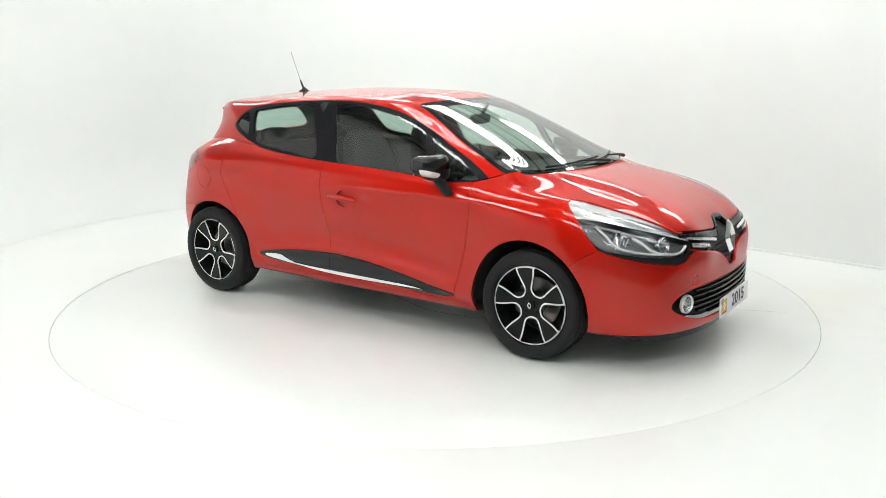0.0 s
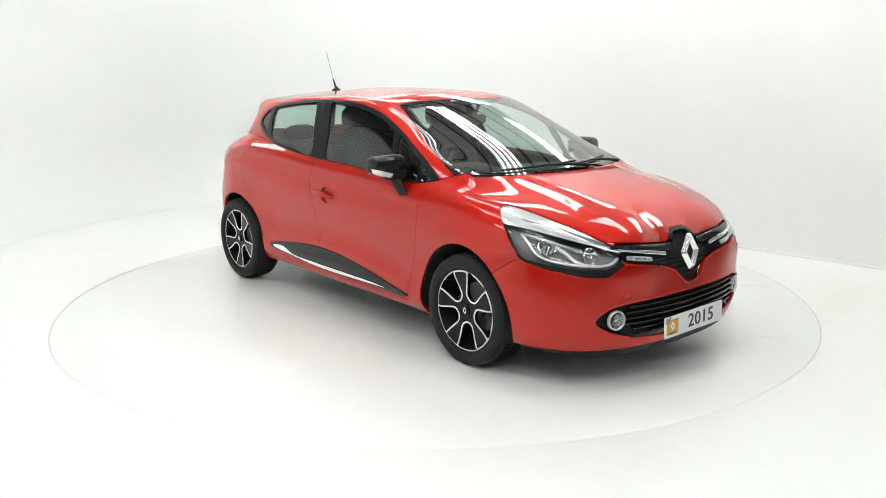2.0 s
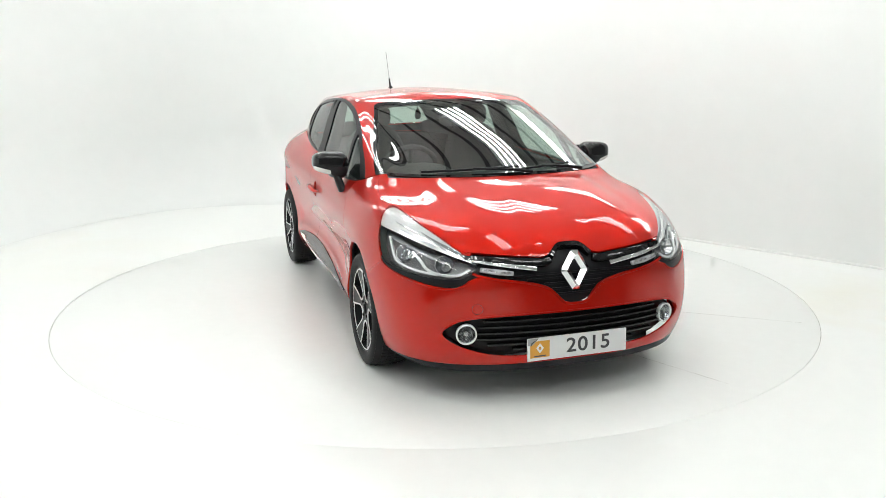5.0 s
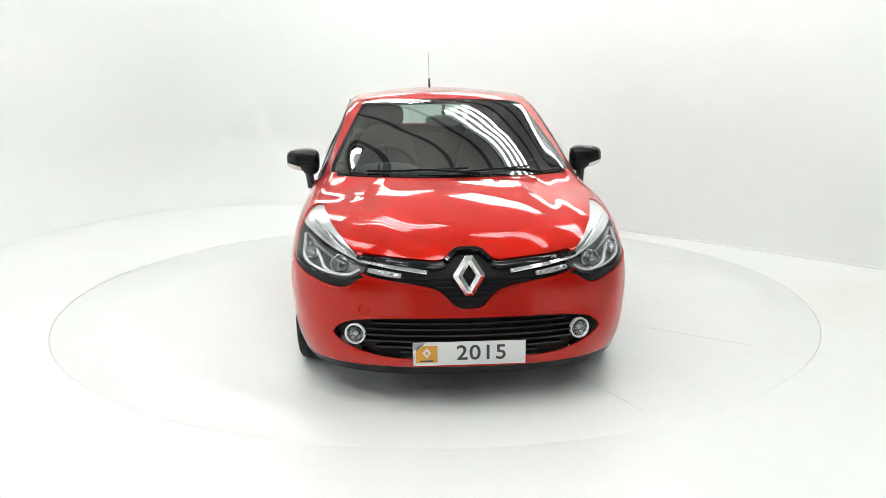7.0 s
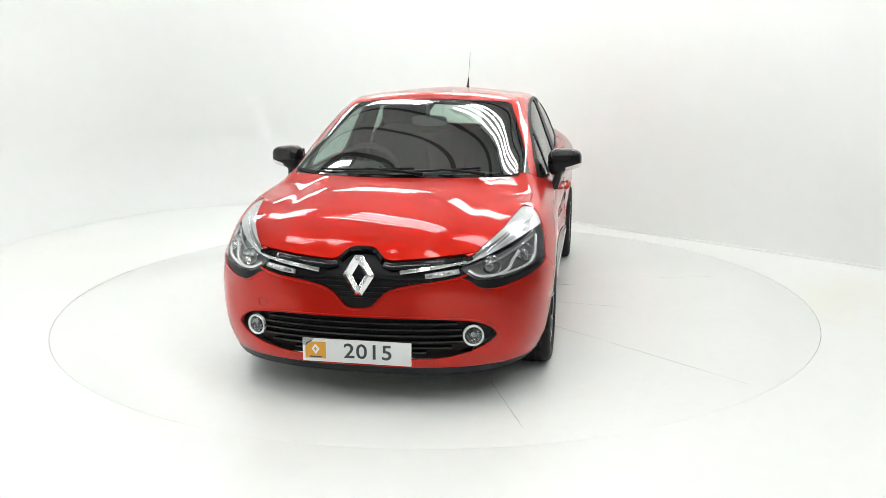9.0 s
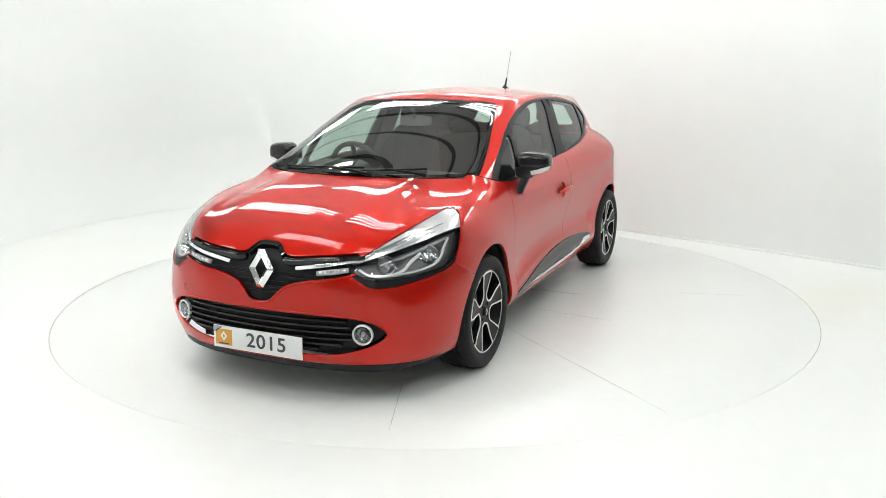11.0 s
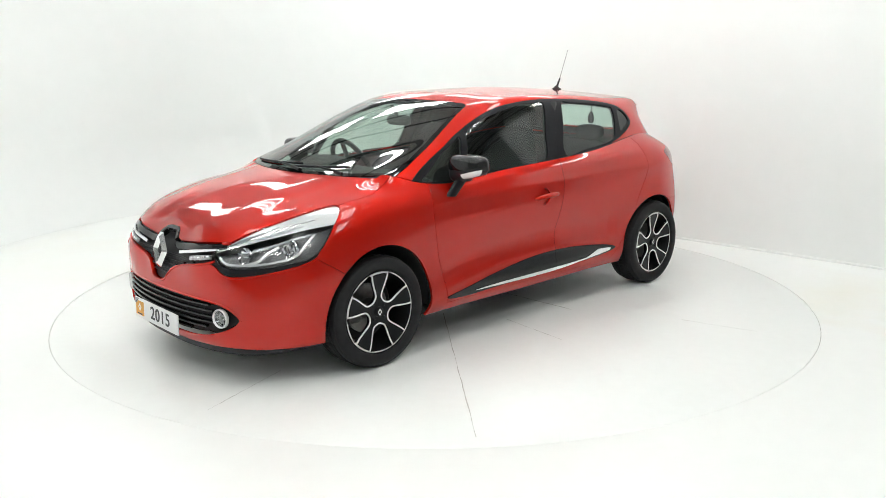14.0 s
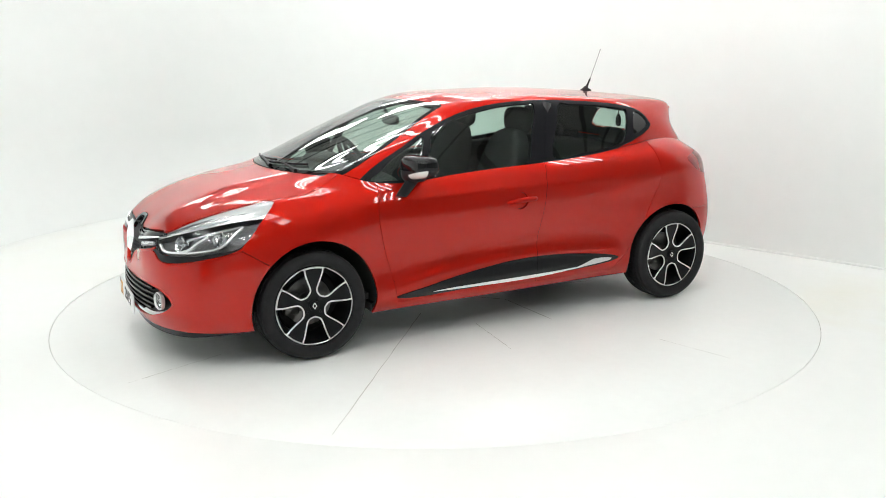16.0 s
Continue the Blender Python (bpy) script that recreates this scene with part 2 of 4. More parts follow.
def box(bm, lo, hi, bevel=0.0, matrix=None, segments=2):
    r = bmesh.ops.create_cube(bm, size=1)
    c, d = (Vector(lo) + Vector(hi)) / 2, Vector(hi) - Vector(lo)
    for v in r["verts"]:
        v.co = Vector((v.co.x * d.x, v.co.y * d.y, v.co.z * d.z)) + c
    if bevel:
        es = list({e for v in r["verts"] for e in v.link_edges})
        r = bmesh.ops.bevel(bm, geom=es, offset=bevel, segments=segments, affect="EDGES", profile=0.5)
    if matrix is not None:
        vs = {v for f in r.get("faces", []) for v in f.verts} | {v for v in r["verts"]}
        bmesh.ops.transform(bm, matrix=matrix, verts=[v for v in vs if v.is_valid])
    return bm


def lathe(profile, n=64, axis="y"):
    """Turns a profile of (radius, along) about an axis."""
    verts, faces = [], []
    k = len(profile)
    for i in range(n):
        a = 2 * math.pi * i / n
        for r, h in profile:
            p = (r * math.cos(a), r * math.sin(a), h)
            verts.append((p[0], p[2], p[1]) if axis == "y" else p)
    for i in range(n):
        for j in range(k - 1):
            a, b = i * k + j, (i + 1) % n * k + j
            faces.append((a, a + 1, b + 1, b))
    bm = bmesh.new()
    vs = [bm.verts.new(v) for v in verts]
    for f in faces:
        q = [vs[i] for i in f]
        if len({tuple(round(c, 6) for c in v.co) for v in q}) > 2:
            bm.faces.new(q)
    bmesh.ops.remove_doubles(bm, verts=bm.verts, dist=1e-5)
    return bm


def tube(points, radius, n=8, cap=True):
    """A round bar along points."""
    bm = bmesh.new()
    pts = [Vector(p) for p in points]
    rings = []
    for i, p in enumerate(pts):
        d = (pts[min(i + 1, len(pts) - 1)] - pts[max(i - 1, 0)]).normalized()
        side = d.cross(Vector((0, 0, 1)) if abs(d.z) < 0.9 else Vector((1, 0, 0))).normalized()
        up = side.cross(d)
        r = radius[i] if isinstance(radius, (list, tuple)) else radius
        rings.append([bm.verts.new(p + side * r * math.cos(2 * math.pi * k / n) + up * r * math.sin(2 * math.pi * k / n)) for k in range(n)])
    for a, b in zip(rings, rings[1:]):
        for k in range(n):
            bm.faces.new((a[k], a[(k + 1) % n], b[(k + 1) % n], b[k]))
    if cap:
        bm.faces.new(rings[0])
        bm.faces.new(rings[-1])
    return bm


def curve2(points, closed=True, n=6):
    """A smooth plane outline through points."""
    p = np.array(points, float)
    m = len(p)
    out = []
    for i in range(m if closed else m - 1):
        a, b, c, d = (p[(i + k) % m] if closed else p[min(max(i + k, 0), m - 1)] for k in (-1, 0, 1, 2))
        for s in np.arange(n) / n:
            out.append(0.5 * (2 * b + (c - a) * s + (2 * a - 5 * b + 4 * c - d) * s**2 + (3 * b - a - 3 * c + d) * s**3))
    if not closed:
        out.append(p[-1])
    return np.array(out)


def outline(q, poly, unit=1.0):
    """Signed distance of plane points q to a closed outline: negative inside."""
    poly = np.asarray(poly, float)
    lo, hi = poly.min(0) - 0.06 * unit, poly.max(0) + 0.06 * unit
    near = ((q > lo) & (q < hi)).all(1)
    f = np.full(len(q), 0.06 * unit)
    p = q[near]
    if len(p):
        best, inside = np.full(len(p), 1e9), np.zeros(len(p), bool)
        for a, b in zip(poly, np.roll(poly, -1, 0)):
            ab = b - a
            w = p - a
            s = np.clip((w @ ab) / max(ab @ ab, 1e-12), 0, 1)
            best = np.minimum(best, ((w - s[:, None] * ab) ** 2).sum(1))
            crosses = (a[1] > p[:, 1]) != (b[1] > p[:, 1])
            if abs(ab[1]) > 1e-12:
                inside ^= crosses & (p[:, 0] < a[0] + (p[:, 1] - a[1]) * ab[0] / ab[1])
        f[near] = np.where(inside, -1, 1) * np.sqrt(best)
    return f


class Skin:
    """A shell that is cut into named regions along smooth outlines."""

    def __init__(self, grid, label):
        nu, nv = grid.shape[:2]
        self.v = grid.reshape(-1, 3)
        self.n = grid_normals(grid).reshape(-1, 3)
        self.faces = [(i * nv + j, (i + 1) % nu * nv + j, (i + 1) % nu * nv + j + 1, i * nv + j + 1) for i in range(nu) for j in range(nv - 1)]
        self.tags = [label] * len(self.faces)

    def side(self):
        return self.v[:, [0, 2]]

    def front(self):
        """Angle round the nose, in degrees, scaled to lengths alike z, and height."""
        return np.stack([np.degrees(np.arctan2(np.abs(self.v[:, 1]), self.v[:, 0] + 0.3)) / 100 + (self.v[:, 0] < -0.4) * 9, self.v[:, 2]], 1)

    def cut(self, f, source, inner):
        """Faces of the source regions where f < 0 join the region inner; faces on the border are split along it."""
        source = (source,) if isinstance(source, str) else source
        f = np.where(np.abs(f) < 1e-5, 1e-5, f)
        neg = (f < 0).tolist()
        fl = f.tolist()
        faces, tags, extra_v, extra_n, seen = [], [], [], [], {}
        base = len(self.v)

        def mid(a, b):
            key = (a, b) if a < b else (b, a)
            if key not in seen:
                s = fl[key[0]] / (fl[key[0]] - fl[key[1]])
                seen[key] = base + len(extra_v)
                extra_v.append(self.v[key[0]] * (1 - s) + self.v[key[1]] * s)
                extra_n.append(self.n[key[0]] * (1 - s) + self.n[key[1]] * s)
            return seen[key]

        for face, tag in zip(self.faces, self.tags):
            if tag not in source:
                faces.append(face)
                tags.append(tag)
                continue
            k = sum(neg[i] for i in face)
            if k == 0 or k == len(face):
                faces.append(face)
                tags.append(inner if k else tag)
                continue
            ins, out = [], []
            for a, b in zip(face, face[1:] + face[:1]):
                (ins if neg[a] else out).append(a)
                if neg[a] != neg[b]:
                    m = mid(a, b)
                    ins.append(m)
                    out.append(m)
            for poly, t in ((ins, inner), (out, tag)):
                if len(poly) > 2:
                    faces.append(tuple(poly))
                    tags.append(t)
        self.faces, self.tags = faces, tags
        if extra_v:
            self.v = np.concatenate([self.v, extra_v])
            n = np.array(extra_n)
            self.n = np.concatenate([self.n, n / np.maximum(np.linalg.norm(n, axis=1, keepdims=True), 1e-9)])
        return self

    def pieces(self, tag, side=0):
        """The faces of one region, on one side of the car if side is 1 or -1."""
        sign = self.v[:, 1].tolist()
        return [f for f, t in zip(self.faces, self.tags) if t == tag and (not side or sum(sign[i] for i in f) * side > 0)]

    def panel(self, faces, gap=0.0014, depth=0.014, lift=0.0, inner=False, rounded=0.0):
        """A sheet with turned-in edges: verts, faces, normals."""
        used = sorted({i for f in faces for i in f})
        index = {g: k for k, g in enumerate(used)}
        v, n = self.v[used].copy(), self.n[used].copy()
        fs = [tuple(index[i] for i in f) for f in faces]
        count = {}
        for f in fs:
            for a, b in zip(f, f[1:] + f[:1]):
                count[(a, b)] = True
        rim = [(a, b) for a, b in count if (b, a) not in count]
        shift = np.zeros_like(v)
        for a, b in rim:
            d = np.cross((n[a] + n[b]) / 2, v[b] - v[a])
            shift[a] += d
            shift[b] += d
        length = np.linalg.norm(shift, axis=1, keepdims=True)
        inward = np.where(length > 1e-9, shift / np.maximum(length, 1e-9), 0)
        v = v + inward * gap + n * lift
        if inner:
            return v, fs, n
        if rounded:
            edge = n - inward * rounded
            n = edge / np.linalg.norm(edge, axis=1, keepdims=True)
        verts, normals, faces = [*v], [*n], list(fs)
        top, low = {}, {}
        for a, b in rim:
            for i in (a, b):
                if i not in top:
                    top[i], low[i] = len(verts), len(verts) + 1
                    out = -inward[i]
                    verts += [v[i], v[i] - n[i] * depth]
                    normals += [out + n[i] * 0.3, out]
            faces.append((top[b], top[a], low[a], low[b]))
        return np.array(verts), faces, np.array(normals)


# ---- studio: floor, walls, ceiling ----
TURNTABLE_R, TURNTABLE_Y = 2.548, 0.10
CEILING_Z, WALL_Z, LAMP_Z = 4.7, 3.1, 4.0


def ring_floor(name, r_in, reach, z, material, label, n=180):
    """The still floor with a round opening for the turntable."""
    bm = bmesh.new()
    inner, outer = [], []
    for i in range(n):
        a = 2 * math.pi * i / n
        inner.append(bm.verts.new((r_in * math.cos(a), TURNTABLE_Y + r_in * math.sin(a), z)))
        outer.append(bm.verts.new((reach * math.cos(a), reach * math.sin(a), z)))
    low = [bm.verts.new((v.co.x, v.co.y, z - 0.05)) for v in inner]
    for i in range(n):
        j = (i + 1) % n
        bm.faces.new((inner[i], outer[i], outer[j], inner[j]))
        bm.faces.new((inner[j], low[j], low[i], inner[i]))
    return tagged(part(name, bm, material), label, "floor", kind="structure")


ring_floor("floor", TURNTABLE_R + 0.0032, 16.0, 0.0, M_FLOOR, "white painted studio floor with faint scuffs")


def wall_strip(name, plan, height, label, thick=0.12, cove=0.0):
    """A wall along a plan line, with its thickness outside and, where wanted, a rounded foot."""
    pts = [Vector((x, y, 0)) for x, y in plan]
    prof = []
    if cove:
        for k in range(13):
            a = math.pi / 2 * k / 12
            prof.append((cove - cove * math.sin(a), cove - cove * math.cos(a)))
    else:
        prof.append((0, 0))
    prof += [(0, height), (-thick, height), (-thick, -0.02)]
    bm = bmesh.new()
    rows = []
    for i, p in enumerate(pts):
        d = (pts[min(i + 1, len(pts) - 1)] - pts[max(i - 1, 0)]).normalized()
        n = Vector((-d.y, d.x, 0))
        rows.append([bm.verts.new(p + n * o + Vector((0, 0, z + 0.002))) for o, z in prof])
    for a, b in zip(rows, rows[1:]):
        for k in range(len(prof) - 1):
            bm.faces.new((a[k], b[k], b[k + 1], a[k + 1]))
    for r in (rows[0], rows[-1]):
        bm.faces.new(r)
    return tagged(part(name, bm, M_WALL, smooth=35), label, "wall", kind="structure")


# plan lines run anticlockwise seen from above, so that the room is on their left
wall_strip("wall_right", [(4.4, -0.27), (0.75, 3.38)], WALL_Z, "plain white painted studio wall beside the turntable")
back = curve2([(0.75, 3.38), (0.35, 3.78), (-0.1, 4.18), (-0.7, 4.56), (-1.5, 4.80), (-2.4, 4.78), (-3.4, 4.37), (-4.2, 3.45), (-4.75, 2.0), (-5.0, 0.0)], closed=False, n=8)
wall_strip("wall_back", [tuple(p) for p in back], WALL_Z, "white curved infinity wall behind the turntable", cove=0.8)
wall_strip("wall_left", [(-5.0, 0.0), (-5.0, -6.0)], 3.9, "plain white studio wall", cove=0.8)


# low strip added to draw the thin bright line where wall meets floor
def foot_strip():
    bm = bmesh.new()
    d = Vector((-1, 1, 0)).normalized()
    n = Vector((-d.y, d.x, 0))
    a, b = Vector((4.35, -0.22, 0)), Vector((0.8, 3.33, 0))
    prof = [(0.0, -0.002), (0.012, -0.002), (0.012, 0.016), (0.008, 0.02), (0.0, 0.02)]
    rows = [[bm.verts.new(p + n * o + Vector((0, 0, z))) for o, z in prof] for p in (a, b)]
    for k in range(len(prof)):
        j = (k + 1) % len(prof)
        bm.faces.new((rows[0][k], rows[1][k], rows[1][j], rows[0][j]))
    bm.faces.new(rows[0])
    bm.faces.new(rows[1])
    tagged(part("baseboard", bm, M_WALL), "low white sealing strip along the foot of the wall", "baseboard", kind="structure")


foot_strip()


def ceiling():
    """Profiled roof sheet with purlins, all in one mesh."""
    bm = bmesh.new()
    x0, x1, y0, y1 = -9.0, 9.0, -10.5, 9.0
    steps = int((x1 - x0) / 0.25)
    rows = []
    for i in range(steps + 1):
        x = x0 + 0.25 * i
        for dx, dz in ((0, 0), (0.20, 0), (0.21, 0.022), (0.24, 0.022)):
            rows.append((bm.verts.new((x + dx, y0, CEILING_Z + dz)), bm.verts.new((x + dx, y1, CEILING_Z + dz))))
    for a, b in zip(rows, rows[1:]):
        bm.faces.new((a[0], b[0], b[1], a[1]))
    me_ceiling = part("ceiling", bm, M_CEIL)
    tagged(me_ceiling, "grey profiled metal ceiling sheets above the studio", "ceiling", kind="structure")
    bm = bmesh.new()
    turn = Matrix.Rotation(radians(-45), 4, "Z")
    for k in range(30):
        # each purlin runs parallel to the lamp rows and ends at the hall's walls
        v = -10.5 + 0.72 * k
        u0, u1 = max(x0 * math.sqrt(2) - v, v - y1 * math.sqrt(2)), min(x1 * math.sqrt(2) - v, v - y0 * math.sqrt(2))
        if u1 - u0 > 0.5:
            box(bm, (u0 + 0.1, v - 0.014, CEILING_Z - 0.10), (u1 - 0.1, v + 0.014, CEILING_Z - 0.002), 0, turn)
    tagged(part("ceiling_beams", bm, M_BEAM), "dark steel purlins under the ceiling", "beam", kind="structure")


ceiling()
for k, plan in enumerate(([(-9.0, 9.0), (-9.0, -10.5)], [(-9.0, -10.5), (9.0, -10.5)], [(9.0, -10.5), (9.0, 9.0)], [(9.0, 9.0), (-9.0, 9.0)])):
    wall_strip("wall_hall_%d" % (k + 1), plan, CEILING_Z, "plain outer wall of the hall").data.materials[0] = M_HALL


def lamp_bank(length, tubes):
    root = new("ceiling_light")
    bm = bmesh.new()
    w = 0.15 * tubes
    box(bm, (-length / 2 - 0.05, -w / 2, 0.05), (length / 2 + 0.05, w / 2, 0.09), 0.006)
    part("tray", bm, M_FIXTURE, root, "grey lamp tray")
    for k in range(tubes):
        y = -w / 2 + (k + 0.5) * w / tubes
        part("tube", tube([(-length / 2, y, 0), (length / 2, y, 0)], 0.022, 10), M_TUBE, root, "glowing white fluorescent tube", smooth=40)
    for x in (-length * 0.4, length * 0.4):
        part("hanger", tube([(x, 0, 0.08), (x, 0, CEILING_Z - LAMP_Z + 0.01)], 0.006, 6), M_BEAM, root, "thin hanging rod")
    return tagged(root, "bank of bright fluorescent tubes in a hanging tray", "ceiling light", "ceiling tube banks")


# the banks hang in rows that run along the slanting wall
bank = lamp_bank(1.75, 4)
first = True
for row in (-4.7, -2.5, -0.25, 1.95, 4.1):
    for along in (-5.8, -3.15, -0.6, 2.0, 4.7):
        if row < -2 and along < -3:
            continue
        x, y = (along + row) / math.sqrt(2), (row - along) / math.sqrt(2)
        if x > 4.2 and y < 0.5:
            continue
        m = pose(x, y, LAMP_Z, 0, 0, -45)
        if first:
            bank.matrix_basis, first = m, False
        else:
            copy_thing(bank, m)


# ---- turntable ----
def turntable():
    root = new("turntable")
    bm = lathe([(0.0, 0.0), (1.2, 0.0), (TURNTABLE_R - 0.005, 0.0), (TURNTABLE_R - 0.001, -0.002), (TURNTABLE_R - 0.001, -0.06)], 240, axis="z")
    part("disc", bm, M_DISC, root, "white painted round deck", smooth=30)
    bm = bmesh.new()
    n = 240
    for r0, r1, z in ((TURNTABLE_R - 0.004, TURNTABLE_R + 0.02, -0.006),):
        a = [[bm.verts.new((r * math.cos(2 * math.pi * i / n), r * math.sin(2 * math.pi * i / n), z)) for i in range(n)] for r in (r0, r1)]
        for i in range(n):
            bm.faces.new((a[0][i], a[1][i], a[1][(i + 1) % n], a[0][(i + 1) % n]))
    part("edge_gap", bm, M_JOINT, root, "dirty grey joint round the deck")
    return tagged(root, "white round vehicle turntable set flush into the studio floor", "turntable")


deck = turntable()


def deck_line(pts, w):
    """A thin worn joint on the deck."""
    bm = bmesh.new()
    rnd = random.Random(5)
    prev = None
    for (x0, y0), (x1, y1) in zip(pts, pts[1:]):
        a, b = Vector((x0, y0, 0.0012)), Vector((x1, y1, 0.0012))
        s = Vector((-(b - a).y, (b - a).x, 0)).normalized()
        for k in range(24):
            p = a.lerp(b, k / 24) + s * rnd.uniform(-0.002, 0.002)
            h = s * w * rnd.uniform(0.3, 1.0)
            cur = (bm.verts.new(p - h), bm.verts.new(p + h))
            if prev:
                bm.faces.new((prev[0], cur[0], cur[1], prev[1]))
            prev = cur
        prev = None
    part("deck_joint", bm, M_CRACK, deck, "faint worn joint line")


for line, w in (([(-0.13, 0.26), (-0.31, 0.44), (-0.32, 1.01)], 0.005),
                ([(-0.91, 0.28), (-1.17, 0.33)], 0.004),
                ([(0.15, 0.83), (0.22, 1.36)], 0.0025),
                ([(-0.2, -0.27), (0.26, -0.44), (0.66, -0.41)], 0.006),
                ([(-1.47, -0.19), (-1.09, -0.04)], 0.004),
                ([(0.35, 0.45), (1.57, 1.98)], 0.0028),
                ([(-0.64, 1.61), (-0.76, 2.08)], 0.002),
                ([(1.7, 0.62), (2.25, 0.84)], 0.002), ([(-1.38, -0.44), (-0.70, -0.28)], 0.003)):
    deck_line(line, w)


# ---- the car's shell, cut into panels ----
car = tagged(new("hatchback_car"), "glossy red metallic five-door hatchback standing on the turntable", "car")


def sculpt(g):
    """Presses the bonnet's two shallow valleys and the crease above the sill trims into the lower shell."""
    x, y, z = g[..., 0], np.abs(g[..., 1]), g[..., 2]
    fade = np.clip((x + 0.12) / 0.15, 0, 1) * np.clip((0.56 - x) / 0.25, 0, 1) * np.clip((z - 0.78) / 0.06, 0, 1)
    d = -0.0040 * np.exp(-(((y - 0.475 - 0.05 * x) / 0.05) ** 2)) * fade
    d += 0.0020 * np.exp(-(((y - 0.36) / 0.06) ** 2)) * fade
    line = 0.425 - 0.085 * ((x + 1.5) / 1.0) ** 2
    side = np.clip((-0.45 - x) / 0.15, 0, 1) * np.clip((x + 2.15) / 0.1, 0, 1) * (y > 0.6)
    d += 0.008 * np.exp(-(((z - line - 0.010) / 0.024) ** 2)) * side
    d -= 0.009 * np.exp(-(((z - line - 0.105) / 0.060) ** 2)) * side
    # soft shoulder under the windows, and the haunch over the rear wheel
    top = 0.835 + 0.045 * np.clip((-0.5 - x) / 2.0, 0, 1)
    flank = np.clip((-0.2 - x) / 0.4, 0, 1) * np.clip((x + 2.5) / 0.5, 0, 1) * (y > 0.6)
    d += 0.006 * np.exp(-(((z - top) / 0.030) ** 2)) * flank
    d += 0.014 * np.exp(-(((x + 2.50) / 0.33) ** 2) - (((z - 0.885 - 0.10 * (-2.5 - x)) / 0.055) ** 2)) * (y > 0.5)
    d -= 0.008 * np.exp(-(((x + 2.25) / 0.30) ** 2) - (((z - 0.73) / 0.07) ** 2)) * (y > 0.5)
    return g + grid_normals(g) * d[..., None]


low = Skin(sculpt(shell(LOW, 0.011, False)), "body")
high = Skin(shell(HIGH, 0.012, True), "roof")

S, F = low.side, low.front


def phi(points, smooth=True, n=5):
    p = np.array([(a / 100, z) for a, z in points])
    return curve2(p, True, n) if smooth else p


def circle(x, z, r, n=48):
    return np.array([(x + r * math.cos(2 * math.pi * k / n), z + r * math.sin(2 * math.pi * k / n)) for k in range(n)])


ARCH_F, ARCH_R, ARCH = (-0.015, 0.312), (-2.575, 0.305), 0.358
for c in (ARCH_F, ARCH_R):
    low.cut(np.maximum(outline(S(), circle(*c, ARCH)), 0.45 - np.abs(low.v[:, 1])), "body", "arch")
# black lip under the front bumper
low.cut(np.maximum(low.v[:, 2] - 0.207, 0.30 - low.v[:, 0]), "body", "lip")
HOOD = phi([(83.5, 0.997), (82.9, 0.99), (78.4, 0.953), (71.7, 0.916), (61.1, 0.888), (57.3, 0.873), (48.4, 0.851), (39.2, 0.802), (30.5, 0.733),
            (22.4, 0.725), (14.5, 0.712), (8.2, 0.702), (6.2, 0.709), (4.2, 0.738), (2.6, 0.748), (-5, 0.75), (-6, 1.05), (60, 1.05), (85, 1.05)], False)
low.cut(outline(F(), HOOD), "body", "bonnet")
low.cut(np.maximum(low.v[:, 0] - 0.024 + 0.42 * low.v[:, 1] ** 2, np.maximum(0.9 - low.v[:, 2], np.abs(low.v[:, 1]) - 0.64)), "bonnet", "cowl")
LENS = phi([(57.2, 0.872), (48.4, 0.851), (39.2, 0.802), (31.5, 0.747), (25.4, 0.69), (27, 0.648), (30, 0.627), (37.8, 0.628), (44.8, 0.648), (50.5, 0.674), (55.0, 0.779)])
low.cut(outline(F(), LENS), ("body", "bonnet"), "lens")
UPPER = phi([(58, 0.89), (48, 0.87), (39, 0.82), (31, 0.765), (24, 0.71), (25.5, 0.692), (28, 0.704), (31, 0.718), (36, 0.740), (42, 0.764), (48, 0.784), (55.5, 0.797), (58, 0.80)])
low.cut(outline(F(), UPPER), "lens", "lens_upper")
CHIN = phi([(24, 0.70), (23.4, 0.65), (26.5, 0.628), (28.7, 0.600), (31, 0.587), (35, 0.591), (41, 0.612), (47.6, 0.642), (50.8, 0.669), (50.2, 0.70), (40, 0.70), (30, 0.69)])
low.cut(outline(F(), CHIN), "body", "lamp_surround")
GRILLE = phi([(26, 0.74), (14.5, 0.725), (-5, 0.76), (-8, 0.6), (-5, 0.494), (1.5, 0.494), (3.2, 0.503), (5.0, 0.54), (7.4, 0.577), (13.5, 0.609), (20.8, 0.632), (24.3, 0.645), (26.5, 0.66), (28.5, 0.70)], False)
low.cut(outline(F(), GRILLE), ("body", "lamp_surround"), "upper_grille")
INTAKE = phi([(32.2, 0.362), (30.6, 0.402), (27, 0.432), (19.8, 0.446), (9, 0.449), (-6, 0.449), (-8, 0.35), (-6, 0.256), (9, 0.256), (17.6, 0.259), (22.8, 0.275), (28.7, 0.313)])
low.cut(outline(F(), INTAKE), "body", "intake")
# doors, bumper seams, trims
FRONT_SEAM = [(-0.405, 1.2), (-0.415, 0.94), (-0.393, 0.77), (-0.42, 0.608), (-0.47, 0.435), (-0.497, 0.30), (-0.50, 0.257)]
MID_SEAM = [(-1.47, 0.257), (-1.49, 0.486), (-1.51, 0.704), (-1.563, 0.99), (-1.70, 1.4)]
REAR_SEAM = [(-2.43, 1.2), (-2.432, 1.1), (-2.438, 1.0), (-2.44, 0.89), (-2.42, 0.784), (-2.364, 0.668), (-2.292, 0.50), (-2.20, 0.38), (-2.12, 0.30), (-2.08, 0.257)]
f_front = np.vstack([curve2(FRONT_SEAM, False), curve2(MID_SEAM, False)])
